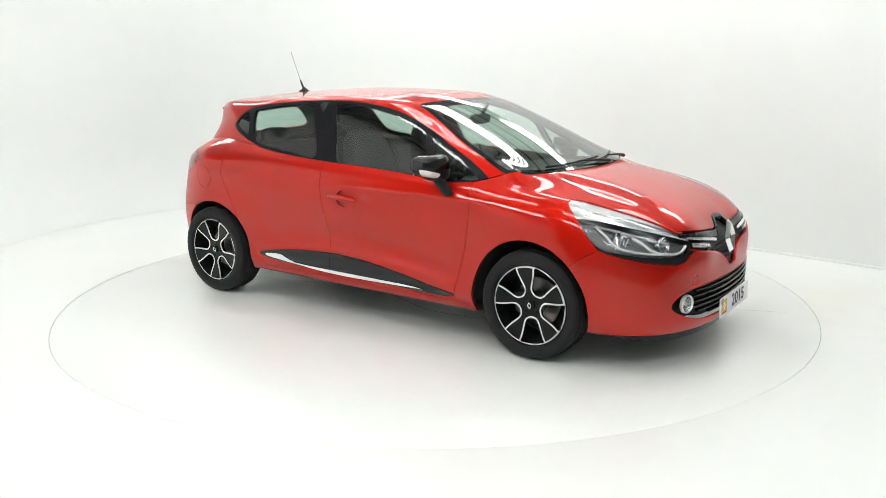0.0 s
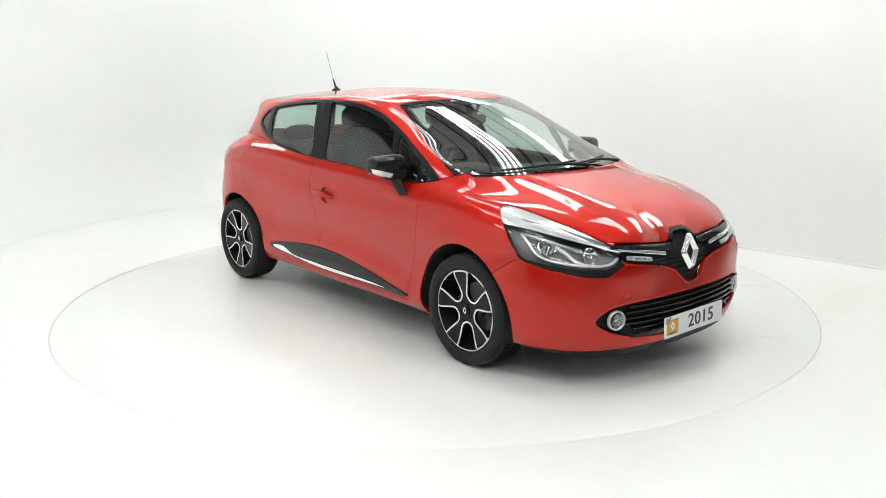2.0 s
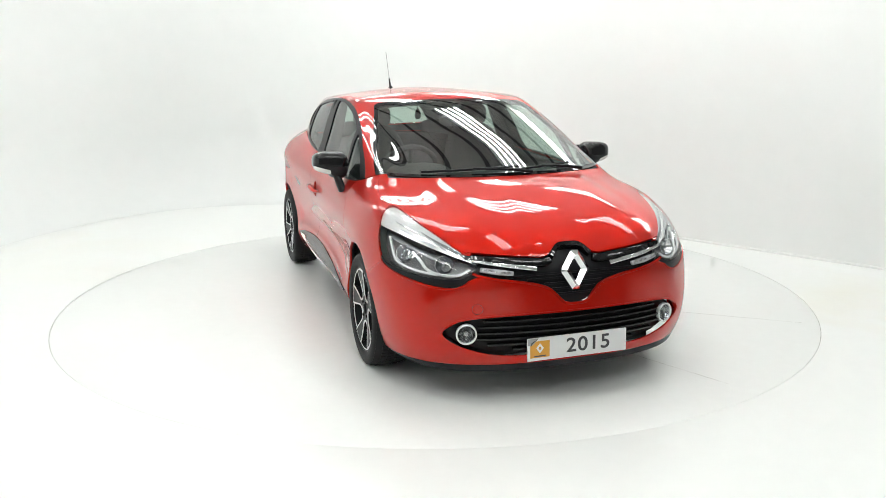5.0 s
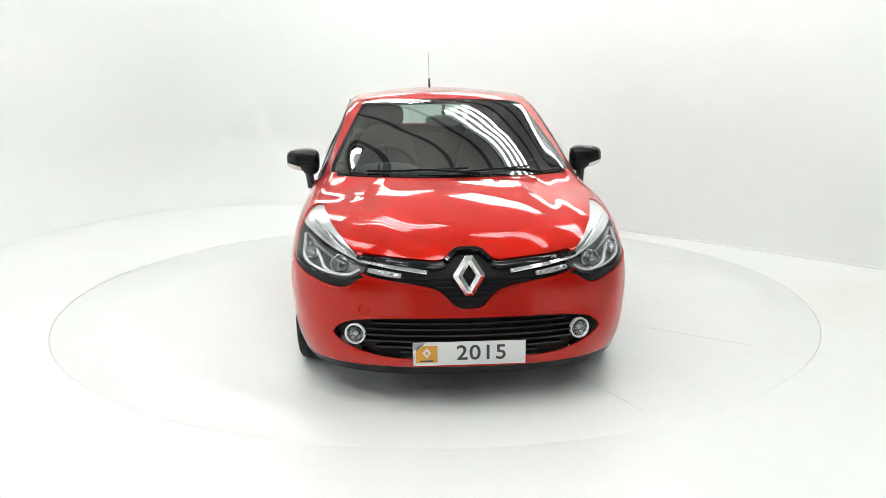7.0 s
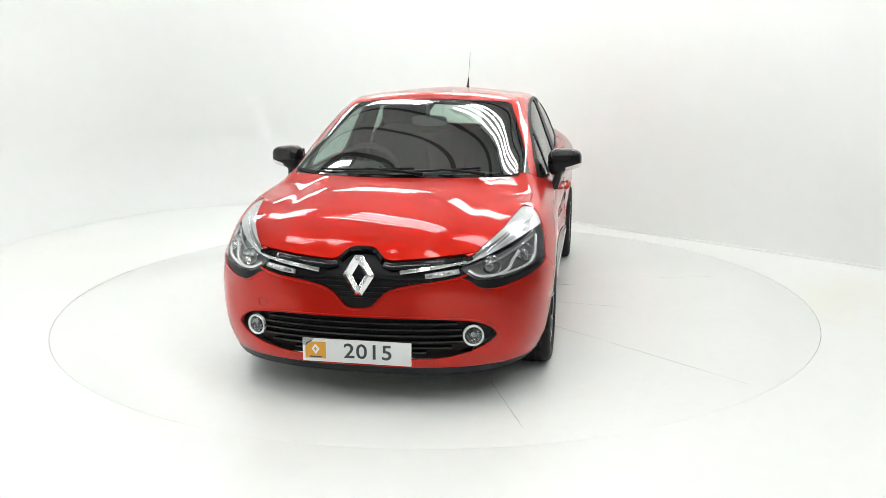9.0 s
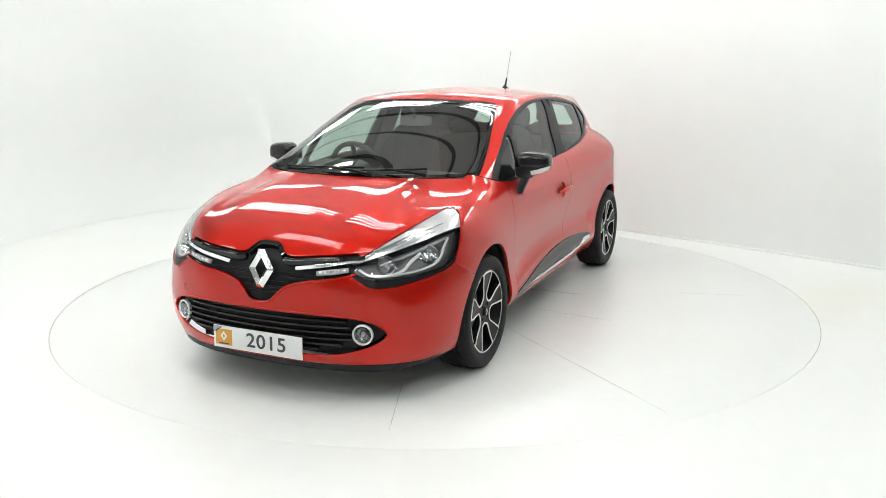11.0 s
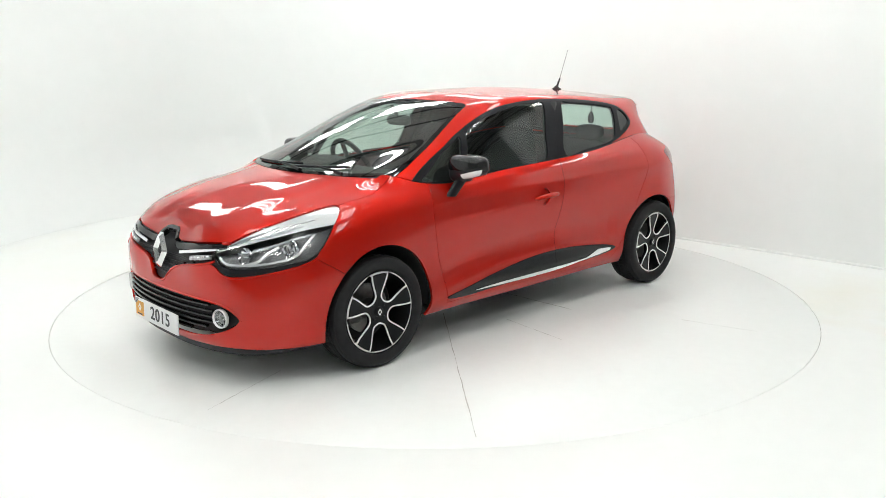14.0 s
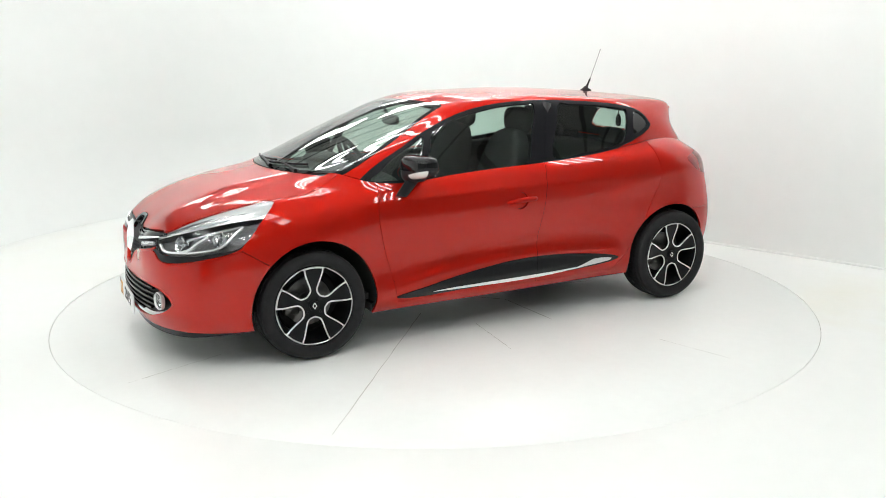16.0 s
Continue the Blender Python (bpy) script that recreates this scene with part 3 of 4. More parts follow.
f_rear = np.vstack([curve2(REAR_SEAM, False), curve2(MID_SEAM, False)])
wide = lambda sk: 0.5 - np.abs(sk.v[:, 1])
low.cut(np.maximum(outline(S(), f_front), wide(low)), "body", "front_door")
low.cut(np.maximum(outline(S(), f_rear), wide(low)), "body", "rear_door")
TRIM = curve2([(-0.487, 0.290), (-0.70, 0.327), (-0.95, 0.368), (-1.29, 0.408), (-1.62, 0.412), (-1.95, 0.382), (-2.115, 0.350), (-2.085, 0.328), (-1.947, 0.310), (-1.477, 0.288), (-0.95, 0.278), (-0.65, 0.272)])
CHROME = curve2([(-0.62, 0.298), (-1.2, 0.305), (-1.5, 0.309), (-1.76, 0.317), (-1.86, 0.338), (-1.92, 0.355), (-2.03, 0.352), (-2.06, 0.340), (-1.97, 0.324), (-1.477, 0.289), (-1.0, 0.287)])
low.cut(np.maximum(outline(S(), circle(-1.338, 0.780, 0.050)), wide(low)), "front_door", "handle_cup")
for door in ("front", "rear"):
    low.cut(np.maximum(outline(S(), TRIM), wide(low)), door + "_door", door + "_trim")
    low.cut(np.maximum(outline(S(), CHROME), wide(low)), door + "_trim", door + "_chrome")
low.cut(np.maximum(0.27 + (low.v[:, 2] - 0.585) * 1.49 - low.v[:, 0], low.v[:, 2] - 0.78), "body", "front_bumper")
low.cut(np.where(low.v[:, 0] > 0.5, np.hypot(low.v[:, 1] + 0.480, low.v[:, 2] - 0.488) - 0.024, 1.0), "front_bumper", "tow_cover")
TAIL = curve2([(-2.70, 0.955), (-2.80, 0.985), (-2.93, 1.0), (-3.12, 0.97), (-3.14, 0.86), (-2.98, 0.84), (-2.86, 0.862), (-2.78, 0.89)])
low.cut(np.maximum(outline(S(), TAIL), 0.42 - np.abs(low.v[:, 1])), "body", "tail_lamp")
low.cut(np.maximum(low.v[:, 2] - 0.62, low.v[:, 0] + 2.62), "body", "rear_bumper")
low.cut(np.maximum(np.abs(low.v[:, 1]) - 0.56, low.v[:, 0] + 2.85), "body", "tailgate")
low.cut(np.maximum(outline(S(), circle(-2.635, 0.832, 0.076)), low.v[:, 1] + 0.5), "body", "fuel_flap")

# upper shell: glass and frames
H2 = high.side
WINDOW = np.array([(-0.285, 0.90), (-0.29, 0.937), (-0.33, 0.962), (-0.405, 1.012), (-0.50, 1.062), (-0.62, 1.118), (-0.73, 1.175), (-0.84, 1.225), (-0.93, 1.262), (-1.02, 1.293), (-1.12, 1.318),
                   (-1.22, 1.335), (-1.32, 1.347), (-1.42, 1.355), (-1.55, 1.359), (-1.70, 1.359), (-1.90, 1.349), (-2.05, 1.338), (-2.20, 1.324), (-2.32, 1.307), (-2.40, 1.290), (-2.455, 1.265), (-2.495, 1.225),
                   (-2.518, 1.178), (-2.49, 1.150), (-2.43, 1.122), (-2.30, 1.078), (-2.19, 1.052), (-2.05, 1.0), (-2.0, 0.90)])
high.cut(np.maximum(outline(H2(), WINDOW), 0.5 - np.abs(high.v[:, 1])), "roof", "window_frame")
PANES = {"quarter_front": [(-0.39, 0.950), (-0.55, 0.945), (-0.675, 0.948), (-0.715, 1.05), (-0.760, 1.168), (-0.68, 1.130), (-0.56, 1.07), (-0.46, 1.0)],
         "front_pane": [(-0.735, 0.958), (-1.0, 0.967), (-1.25, 0.980), (-1.45, 0.996), (-1.51, 1.15), (-1.575, 1.325), (-1.50, 1.338), (-1.35, 1.330), (-1.20, 1.308), (-1.0, 1.262), (-0.83, 1.195), (-0.79, 1.11)],
         "rear_pane": [(-1.64, 1.010), (-1.85, 1.027), (-2.05, 1.048), (-2.21, 1.075), (-2.27, 1.13), (-2.33, 1.265), (-2.28, 1.288), (-2.05, 1.315), (-1.85, 1.328), (-1.765, 1.330), (-1.71, 1.20)],
         "quarter_rear": [(-2.335, 1.122), (-2.42, 1.147), (-2.485, 1.182), (-2.465, 1.232), (-2.415, 1.263), (-2.375, 1.24)]}
for k, pts in PANES.items():
    high.cut(np.maximum(outline(H2(), curve2(pts, True, 4)), 0.5 - np.abs(high.v[:, 1])), "window_frame", k)
f_mid = np.array([(-0.2, 0.8), (-1.4, 0.8), (-1.563, 0.99), (-1.70, 1.45), (-0.2, 1.45)])
high.cut(np.maximum(outline(H2(), f_mid), 0.5 - np.abs(high.v[:, 1])), "window_frame", "front_frame")
face_on = lambda: np.stack([np.abs(high.v[:, 1]), high.v[:, 2]], 1)
SCREEN = np.array([(-0.3, 1.371), (0.1, 1.370), (0.26, 1.365), (0.40, 1.356), (0.485, 1.346), (0.517, 1.333), (0.560, 1.26), (0.600, 1.18), (0.640, 1.10), (0.674, 1.03), (0.688, 0.99), (0.688, 0.9), (-0.3, 0.9)])
high.cut(np.maximum(outline(face_on(), SCREEN), -1.2 - high.v[:, 0]), "roof", "screen_band")
BAND = np.array([(-0.3, 1.356), (0.1, 1.355), (0.26, 1.350), (0.40, 1.341), (0.475, 1.331), (0.505, 1.317), (0.546, 1.25), (0.586, 1.17), (0.626, 1.09), (0.657, 1.03), (0.665, 1.008), (0.5, 0.999), (0.3, 0.997), (-0.3, 0.998)])
high.cut(np.maximum(outline(face_on(), BAND), -1.2 - high.v[:, 0]), "screen_band", "screen")
REARGLASS = np.array([(-0.3, 1.262), (0.25, 1.258), (0.37, 1.245), (0.40, 1.21), (0.46, 1.12), (0.44, 1.10), (0.2, 1.085), (-0.3, 1.08)])
high.cut(np.maximum(outline(face_on(), REARGLASS), high.v[:, 0] + 2.6), "roof", "rear_screen")


def sheet(name, skin, tag, material, parent, label="", side=0, **k):
    faces = [f for t in ((tag,) if isinstance(tag, str) else tag) for f in skin.pieces(t, side)]
    return put(name, mesh_of(name, *skin.panel(faces, **k)), material, parent, label)


def surface_point(skin, axis, a, b, side=1):
    """The point and normal of the shell found by two coordinates: axis 0 looks along x at (y, z), axis 1 along y at (x, z)."""
    v, n = skin.v, skin.n
    other = [1, 2] if axis == 0 else [0, 2]
    ok = v[:, 0] > 0.1 if axis == 0 else v[:, 1] * side > 0.3
    d = np.where(ok, (v[:, other[0]] - a) ** 2 + (v[:, other[1]] - b) ** 2, 1e9)
    i = int(d.argmin())
    p, m = v[i].copy(), n[i]
    p[axis] -= (m[other[0]] * (a - p[other[0]]) + m[other[1]] * (b - p[other[1]])) / m[axis]
    p[other[0]], p[other[1]] = a, b
    return Vector(p), Vector(m)


def around(angle, z, side=1):
    """The point and normal of the nose at an angle round it, in degrees, and a height."""
    v = low.v
    ok = (v[:, 0] > 0.05) & (v[:, 1] * side >= -0.02)
    d = np.where(ok, (np.degrees(np.arctan2(np.abs(v[:, 1]), v[:, 0] + 0.3)) / 100 - angle / 100) ** 2 + (v[:, 2] - z) ** 2, 1e9)
    i = int(d.argmin())
    o, way = np.array((-0.3, 0, z)), np.array((math.cos(radians(angle)), side * math.sin(radians(angle)), 0))
    return Vector(o + way * ((v[i] - o) @ low.n[i]) / (way @ low.n[i])), Vector(low.n[i])


sheet("body_panel", low, "body", M_RED, car, "red wings, sills and rear quarters")
sheet("roof", high, "roof", M_RED, car)
sheet("bonnet", low, "bonnet", M_RED, car, "long sculpted red bonnet")
front_bumper = sheet("front_bumper", low, "front_bumper", M_RED, car, rounded=0.5)
sheet("tow_cover", low, "tow_cover", M_RED, front_bumper, gap=0.0005)
sheet("rear_bumper", low, "rear_bumper", M_RED, car)
sheet("tailgate", low, "tailgate", M_RED, car)
sheet("fuel_flap", low, "fuel_flap", M_RED, car, gap=0.001)
sheet("lower_lip", low, "lip", M_BLACK, front_bumper, "black plastic chin spoiler")
sheet("scuttle_panel", low, "cowl", M_BLACK, car, "black plastic panel below the windscreen", lift=-0.006)
windscreen = sheet("windscreen", high, "screen", M_SCREEN, car, "raked clear windscreen", gap=0.0, depth=0.004)
sheet("screen_border", high, "screen_band", M_BLACK_GLOSS, windscreen, "black border of the windscreen", gap=0.001)
sheet("rear_window", high, "rear_screen", M_GLASS, car, "tinted rear window")
for side in (1, -1):
    for door in ("front", "rear"):
        d = sheet(door + "_door", low, door + "_door", M_RED, car, side=side)
        sheet("side_trim", low, door + "_trim", M_BLACK_SATIN, d, "black plastic sill trim", side, lift=0.006, gap=0.0012, depth=0.012)
        sheet("chrome_strip", low, door + "_chrome", M_CHROME, d, "chrome strip", side, lift=0.012, gap=0.0005, depth=0.012)
        sheet("window_frame", high, "front_frame" if door == "front" else "window_frame", M_SEAL, d, "black window surround", side, lift=0.002, gap=0.0005)
        for k in PANES:
            if (k in ("quarter_front", "front_pane")) == (door == "front"):
                sheet("window_pane", high, k, M_BLACK_GLOSS if k == "quarter_rear" else M_GLASS, d, "dark opaque pane" if k == "quarter_rear" else "tinted glass", side, lift=-0.004, gap=0.0, depth=0.004)
    sheet("tail_lamp", low, "tail_lamp", M_TAIL, car, "red rear lamp", side)


def lining():
    """The dark inside of all closed panels."""
    verts, faces = [], []
    for skin, tags in ((low, ("body", "front_door", "rear_door", "front_trim", "rear_trim", "front_chrome", "rear_chrome", "handle_cup", "bonnet", "cowl", "rear_bumper", "tailgate", "fuel_flap", "tail_lamp")),
                       (high, ("roof", "front_frame", "window_frame", "screen_band"))):
        fs = [f for f, t in zip(skin.faces, skin.tags) if t in tags]
        v, f, n = skin.panel(fs, lift=-0.022, gap=0.001, inner=True)
        base = len(verts)
        verts += [*v]
        faces += [tuple(base + i for i in q[::-1]) for q in f]
    put("inner_lining", mesh_of("inner_lining", verts, faces), M_CABIN, car, "dark cabin lining")


lining()


# ---- wheels ----
def tyre():
    bm = lathe([(0.230, -0.085), (0.233, -0.098), (0.262, -0.106), (0.288, -0.100), (0.300, -0.088), (0.304, -0.070), (0.305, 0.0), (0.304, 0.070), (0.300, 0.088),
                (0.288, 0.100), (0.275, 0.105), (0.262, 0.106), (0.245, 0.103), (0.233, 0.099), (0.226, 0.085)], 96)
    return bm


def tread():
    """Blocks across the running surface."""
    bm = bmesh.new()
    for k in range(72):
        a = 2 * math.pi * k / 72
        for y0, y1, lean in ((-0.092, -0.06, 0.02), (-0.052, -0.018, -0.02), (-0.010, 0.024, 0.02), (0.032, 0.056, -0.02), (0.064, 0.092, 0.02)):
            w, r0, r1 = 0.034, 0.302, 0.3085
            if abs(y0 + y1) > 0.12:
                r0, r1 = 0.296, 0.305
            vs = []
            for r in (r0, r1):
                for y, s in ((y0, 0), (y1, lean)):
                    for e in (-0.5, 0.5):
                        b = a + s + e * w * 2
                        rr = r - (0.006 if abs(y) > 0.085 else 0)
                        vs.append(bm.verts.new((rr * math.cos(b * 1.0), y, rr * math.sin(b * 1.0))))
            q = vs
            for f in ((4, 5, 7, 6), (0, 4, 6, 2), (1, 3, 7, 5), (0, 1, 5, 4), (2, 6, 7, 3)):
                bm.faces.new([q[i] for i in f])
    return bm


def alloy_face():
    """The face of the rim: five wide black spokes whose edges are machined bright round five openings."""
    R0, R1, nr, na = 0.0, 0.213, 54, 320
    grid = np.zeros((na, nr + 1, 3))
    for i in range(na):
        a = 2 * math.pi * i / na
        for j in range(nr + 1):
            r = 0.002 + (R1 - 0.002) * j / nr
            dish = -0.016 + 0.022 * (r / R1) ** 2 - 0.012 * max(0, (r - 0.195) / 0.018) ** 2
            grid[i, j] = (r * math.cos(a), dish, r * math.sin(a))
    sk = Skin(grid, "spoke")
    if sk.n[:, 1].mean() < 0:
        sk.n = -sk.n
        sk.faces = [f[::-1] for f in sk.faces]
    half = [(0.069, 0.014), (0.078, 0.030), (0.098, 0.040), (0.130, 0.049), (0.165, 0.060), (0.196, 0.071), (0.203, 0.036)]
    hole = [(0.066, 0.0), *half, (0.2055, 0.0), *[(x, -y) for x, y in half[::-1]]]

    def dist():
        q = sk.v[:, [0, 2]]
        g = np.full(len(q), 0.05)
        for k in range(5):
            a = math.pi / 2 + 2 * math.pi * (k + 0.5) / 5
            ca, sa = math.cos(a), math.sin(a)
            g = np.minimum(g, outline(q, curve2([(ca * x - sa * y, sa * x + ca * y) for x, y in hole], True, 4)))
        return g

    sk.cut(dist(), "spoke", "hole")
    sk.cut(dist() - 0.0080, "spoke", "edge")
    sk.cut(0.2030 - np.hypot(sk.v[:, 0], sk.v[:, 2]), "spoke", "edge")
    return sk


def wheels():
    sk = alloy_face()
    hub = new("wheel")
    hub.parent = car
    part("tyre", tyre(), M_RUBBER, hub, "black road tyre", smooth=50)
    part("tread", tread(), M_RUBBER, hub, "tread blocks")
    put("rim", mesh_of("rim", *sk.panel(sk.pieces("spoke"), gap=0, depth=0.03)), M_ALLOY_BLACK, hub, "black five-spoke alloy rim", pose(0, 0.094, 0) @ Matrix.Diagonal((1.045, 1, 1.045, 1)))
    put("bright_edge", mesh_of("bright_edge", *sk.panel(sk.pieces("edge"), gap=0, depth=0.004, lift=0.0012)), M_MACHINED, hub, "machined silver spoke edges", pose(0, 0.094, 0) @ Matrix.Diagonal((1.045, 1, 1.045, 1)))
    bm = lathe([(0.230, 0.088), (0.2275, 0.095), (0.2235, 0.0955), (0.221, 0.090), (0.212, 0.06), (0.19, 0.02), (0.185, -0.08), (0.222, -0.09)], 72)
    part("barrel", bm, M_ALLOY_BLACK, hub, "dark rim barrel", smooth=40)
    bm = lathe([(0.0, -0.01), (0.06, -0.01), (0.062, -0.02), (0.135, -0.02), (0.135, -0.042), (0.0, -0.042)], 48)
    part("brake_disc", bm, M_STEEL, hub, "grey steel brake disc", smooth=30)
    # added disc: blocks the view through the wheel so its openings stay dark
    part("back_plate", lathe([(0.0, -0.045), (0.17, -0.045), (0.186, -0.06), (0.186, -0.075), (0.0, -0.075)], 40), M_UNDER, hub, "black disc added to keep the wheel openings dark")
    bm = bmesh.new()
    box(bm, (0.06, -0.06, -0.06), (0.145, 0.01, 0.06), 0.012)
    part("brake_caliper", bm, M_STEEL, hub, "grey brake caliper", smooth=40)
    bm = lathe([(0.0, 0.089), (0.022, 0.089), (0.027, 0.086), (0.029, 0.07)], 32)
    part("centre_cap", bm, M_ALLOY_BLACK, hub, "round cap", smooth=40)
    bm = bmesh.new()
    for a, b in (((0, 0.017), (-0.011, 0)), ((-0.011, 0), (0, -0.017)), ((0, -0.017), (0.011, 0)), ((0.011, 0), (0, 0.017))):
        p, q = Vector((a[0], 0.0905, a[1])), Vector((b[0], 0.0905, b[1]))
        s = (q - p).cross(Vector((0, 1, 0))).normalized() * 0.0025
        bm.faces.new([bm.verts.new(v) for v in (p - s, q - s, q + s, p + s)])
    part("cap_mark", bm, M_MACHINED, hub, "silver diamond shape")
    for k in range(4):
        a = math.pi / 4 + 2 * math.pi * k / 4
        bm = lathe([(0.0, 0.086), (0.007, 0.086), (0.0085, 0.084), (0.0085, 0.06)], 6)
        part("wheel_bolt", bm, M_BLACK, hub, "", matrix=pose(0.05 * math.cos(a), 0.0, 0.05 * math.sin(a)))
    y = 0.848 - 0.094
    hub.matrix_basis = pose(0, y, 0.3085)
    for x, s, turn in ((0, -1, 7.5), (-2.589, 1, 5), (-2.589, -1, 36)):
        copy_thing(hub, pose(x, y * s, 0.3085, 0, turn, 180 if s < 0 else 0))


wheels()


def wheel_wells():
    for c in (ARCH_F, ARCH_R):
        for s in (1, -1):
            bm = bmesh.new()
            rows = []
            for k in range(25):
                a = math.radians(-8 + 196 * k / 24)
                ca, sa = math.cos(a), math.sin(a)
                rows.append([bm.verts.new((c[0] + r * ca, s * y, max(c[1] + r * sa, 0.2))) for r, y in ((0.366, 0.80), (0.366, 0.45), (0.0, 0.45))])
            for a, b in zip(rows, rows[1:]):
                bm.faces.new((a[0], b[0], b[1], a[1]))
                bm.faces.new((a[1], b[1], b[2], a[2]))
            bmesh.ops.remove_doubles(bm, verts=bm.verts, dist=1e-4)
            part("wheel_arch_liner", bm, M_UNDER, car, "black wheel arch liner", smooth=40)
    bm = bmesh.new()
    for x0, x1, w in ((0.33, 0.62, 0.50), (-0.38, 0.33, 0.44), (-2.2, -0.38, 0.75), (-2.95, -2.2, 0.44), (-3.05, -2.95, 0.5)):
        box(bm, (x0 - 0.01, -w, 0.20), (x1 + 0.01, w, 0.25))
    part("underbody", bm, M_UNDER, car, "black underbody")


wheel_wells()


# ---- nose: lamps, grilles, badge, plate ----
def ribbon(points, half, lift, thick, side=1):
    """A flat bar that follows the nose through (angle, height) points; half is its half height, one value or one a point."""
    bm = bmesh.new()
    pts = curve2(points, False, 6)
    hs = np.interp(np.linspace(0, 1, len(pts)), np.linspace(0, 1, len(half)), half) if isinstance(half, (list, tuple)) else [half] * len(pts)
    place = [around(a, z, side) for a, z in pts]
    rows = []
    for i, (p, n) in enumerate(place):
        d = (place[min(i + 1, len(place) - 1)][0] - place[max(i - 1, 0)][0]).normalized()
        u = n.cross(d).normalized()
        c = p + n * lift
        h = hs[i]
        prof = ((-h, -thick), (-h, -0.15 * thick), (-h * 0.7, 0), (h * 0.7, 0), (h, -0.15 * thick), (h, -thick))
        rows.append([bm.verts.new(c + u * a + n * b) for a, b in prof])
    for a, b in zip(rows, rows[1:]):
        for k in range(6):
            bm.faces.new((a[k], a[(k + 1) % 6], b[(k + 1) % 6], b[k]))
    bm.faces.new(rows[0])
    bm.faces.new(rows[-1])
    return bm


def facing(p, n, up=(0, 0, 1)):
    """A pose whose y axis points along n."""
    y = Vector(n).normalized()
    x = y.cross(Vector(up)).normalized()
    z = x.cross(y)
    return Matrix.Translation(p) @ Matrix((x, y, z)).transposed().to_4x4()


def headlight(side):
    lamp = new("headlight")
    lamp.parent = car
    lamp["label"] = "clear swept-back headlight with chrome reflectors"
    sheet("lens", low, ("lens", "lens_upper"), M_LENS, lamp, "clear lens", side, gap=0.001, depth=0.004)
    faces = low.pieces("lens", side)
    v, f, n = low.panel(faces, gap=0.001, depth=-0.040, lift=-0.050)
    put("housing", mesh_of("housing", v, f, n), M_LAMPDARK, lamp, "dark lamp housing")
    sheet("lamp_surround", low, "lamp_surround", M_BLACK, lamp, "black plastic strip below the lens", side, lift=-0.003)
    sheet("upper_reflector", low, "lens_upper", M_SILVER, lamp, "bright silver upper reflector", side, lift=-0.010, gap=0.0, depth=0.03)
    part("reflector_groove", ribbon([(50, 0.822), (43, 0.795), (36, 0.757), (31, 0.725)], [0.002, 0.004, 0.004, 0.002], -0.0085, 0.004, side), M_REFLECT, lamp, "chrome groove", smooth=30)
    part("reflector_groove", ribbon([(47, 0.797), (41, 0.772), (36, 0.746)], [0.002, 0.009, 0.003], -0.0080, 0.004, side), M_LAMPGREY, lamp, "grey groove", smooth=30)
    part("reflector_groove", ribbon([(41, 0.795), (36, 0.765), (31, 0.735), (28, 0.711)], [0.001, 0.005, 0.007, 0.003], -0.0075, 0.004, side), M_LAMPDARK, lamp, "dark groove", smooth=30)
    part("indicator_strip", ribbon([(50, 0.772), (44, 0.752), (37, 0.718), (32, 0.695)], [0.004, 0.006, 0.005, 0.003], -0.022, 0.008, side), M_LAMPGREY, lamp, "grey indicator strip", smooth=30)
    part("light_guide", ribbon([(27, 0.672), (29.5, 0.646), (33.5, 0.642), (37.0, 0.660), (39.0, 0.695), (41.5, 0.725)], 0.0065, -0.010, 0.012, side), M_SILVER, lamp, "silver curved light guide", smooth=30)
    part("light_guide", ribbon([(34.5, 0.641), (40, 0.652), (45.5, 0.678), (48.2, 0.73), (50.2, 0.765)], 0.0055, -0.010, 0.012, side), M_SILVER, lamp, "silver curved light guide", smooth=30)
    for a, z, r in ((33.0, 0.685, 0.042), (43.4, 0.716, 0.040)):
        p, nn = around(a, z, side)
        nn = (nn + Vector((0.9, 0, 0))).normalized()
        prof = [(r * k / 8, -0.03 + 0.032 * (k / 8) ** 2) for k in range(9)] + [(r + 0.003, 0.0), (r + 0.003, -0.03)]
        bm = lathe(prof, 24)
        part("reflector_bowl", bm, M_REFLECT, lamp, "chrome reflector bowl", smooth=25, matrix=facing(p - nn * 0.030, nn))
        part("bulb", lathe([(0.0, 0.004), (0.006, 0.002), (0.008, -0.006), (0.008, -0.026)], 12), M_LAMPGREY, lamp, "", smooth=40, matrix=facing(p - nn * 0.030, nn))
    for k in range(6):
        a = 46.5 - 0.9 * k
        part("reflector_facet", ribbon([(a, 0.69 + 0.004 * k), (a - 0.8, 0.745 - 0.004 * k)], 0.0045, -0.034 - 0.002 * (k % 2), 0.01, side), M_REFLECT if k % 2 else M_LAMPGREY, lamp)


M_SILVER = plain("bright lamp silver", (0.88, 0.89, 0.90), 0.18, 0.4, vary=0.10, scale=60)
M_LAMPDARK = plain("lamp housing grey", (0.16, 0.16, 0.165), 0.3, 0.4)
for s in (1, -1):
    headlight(s)


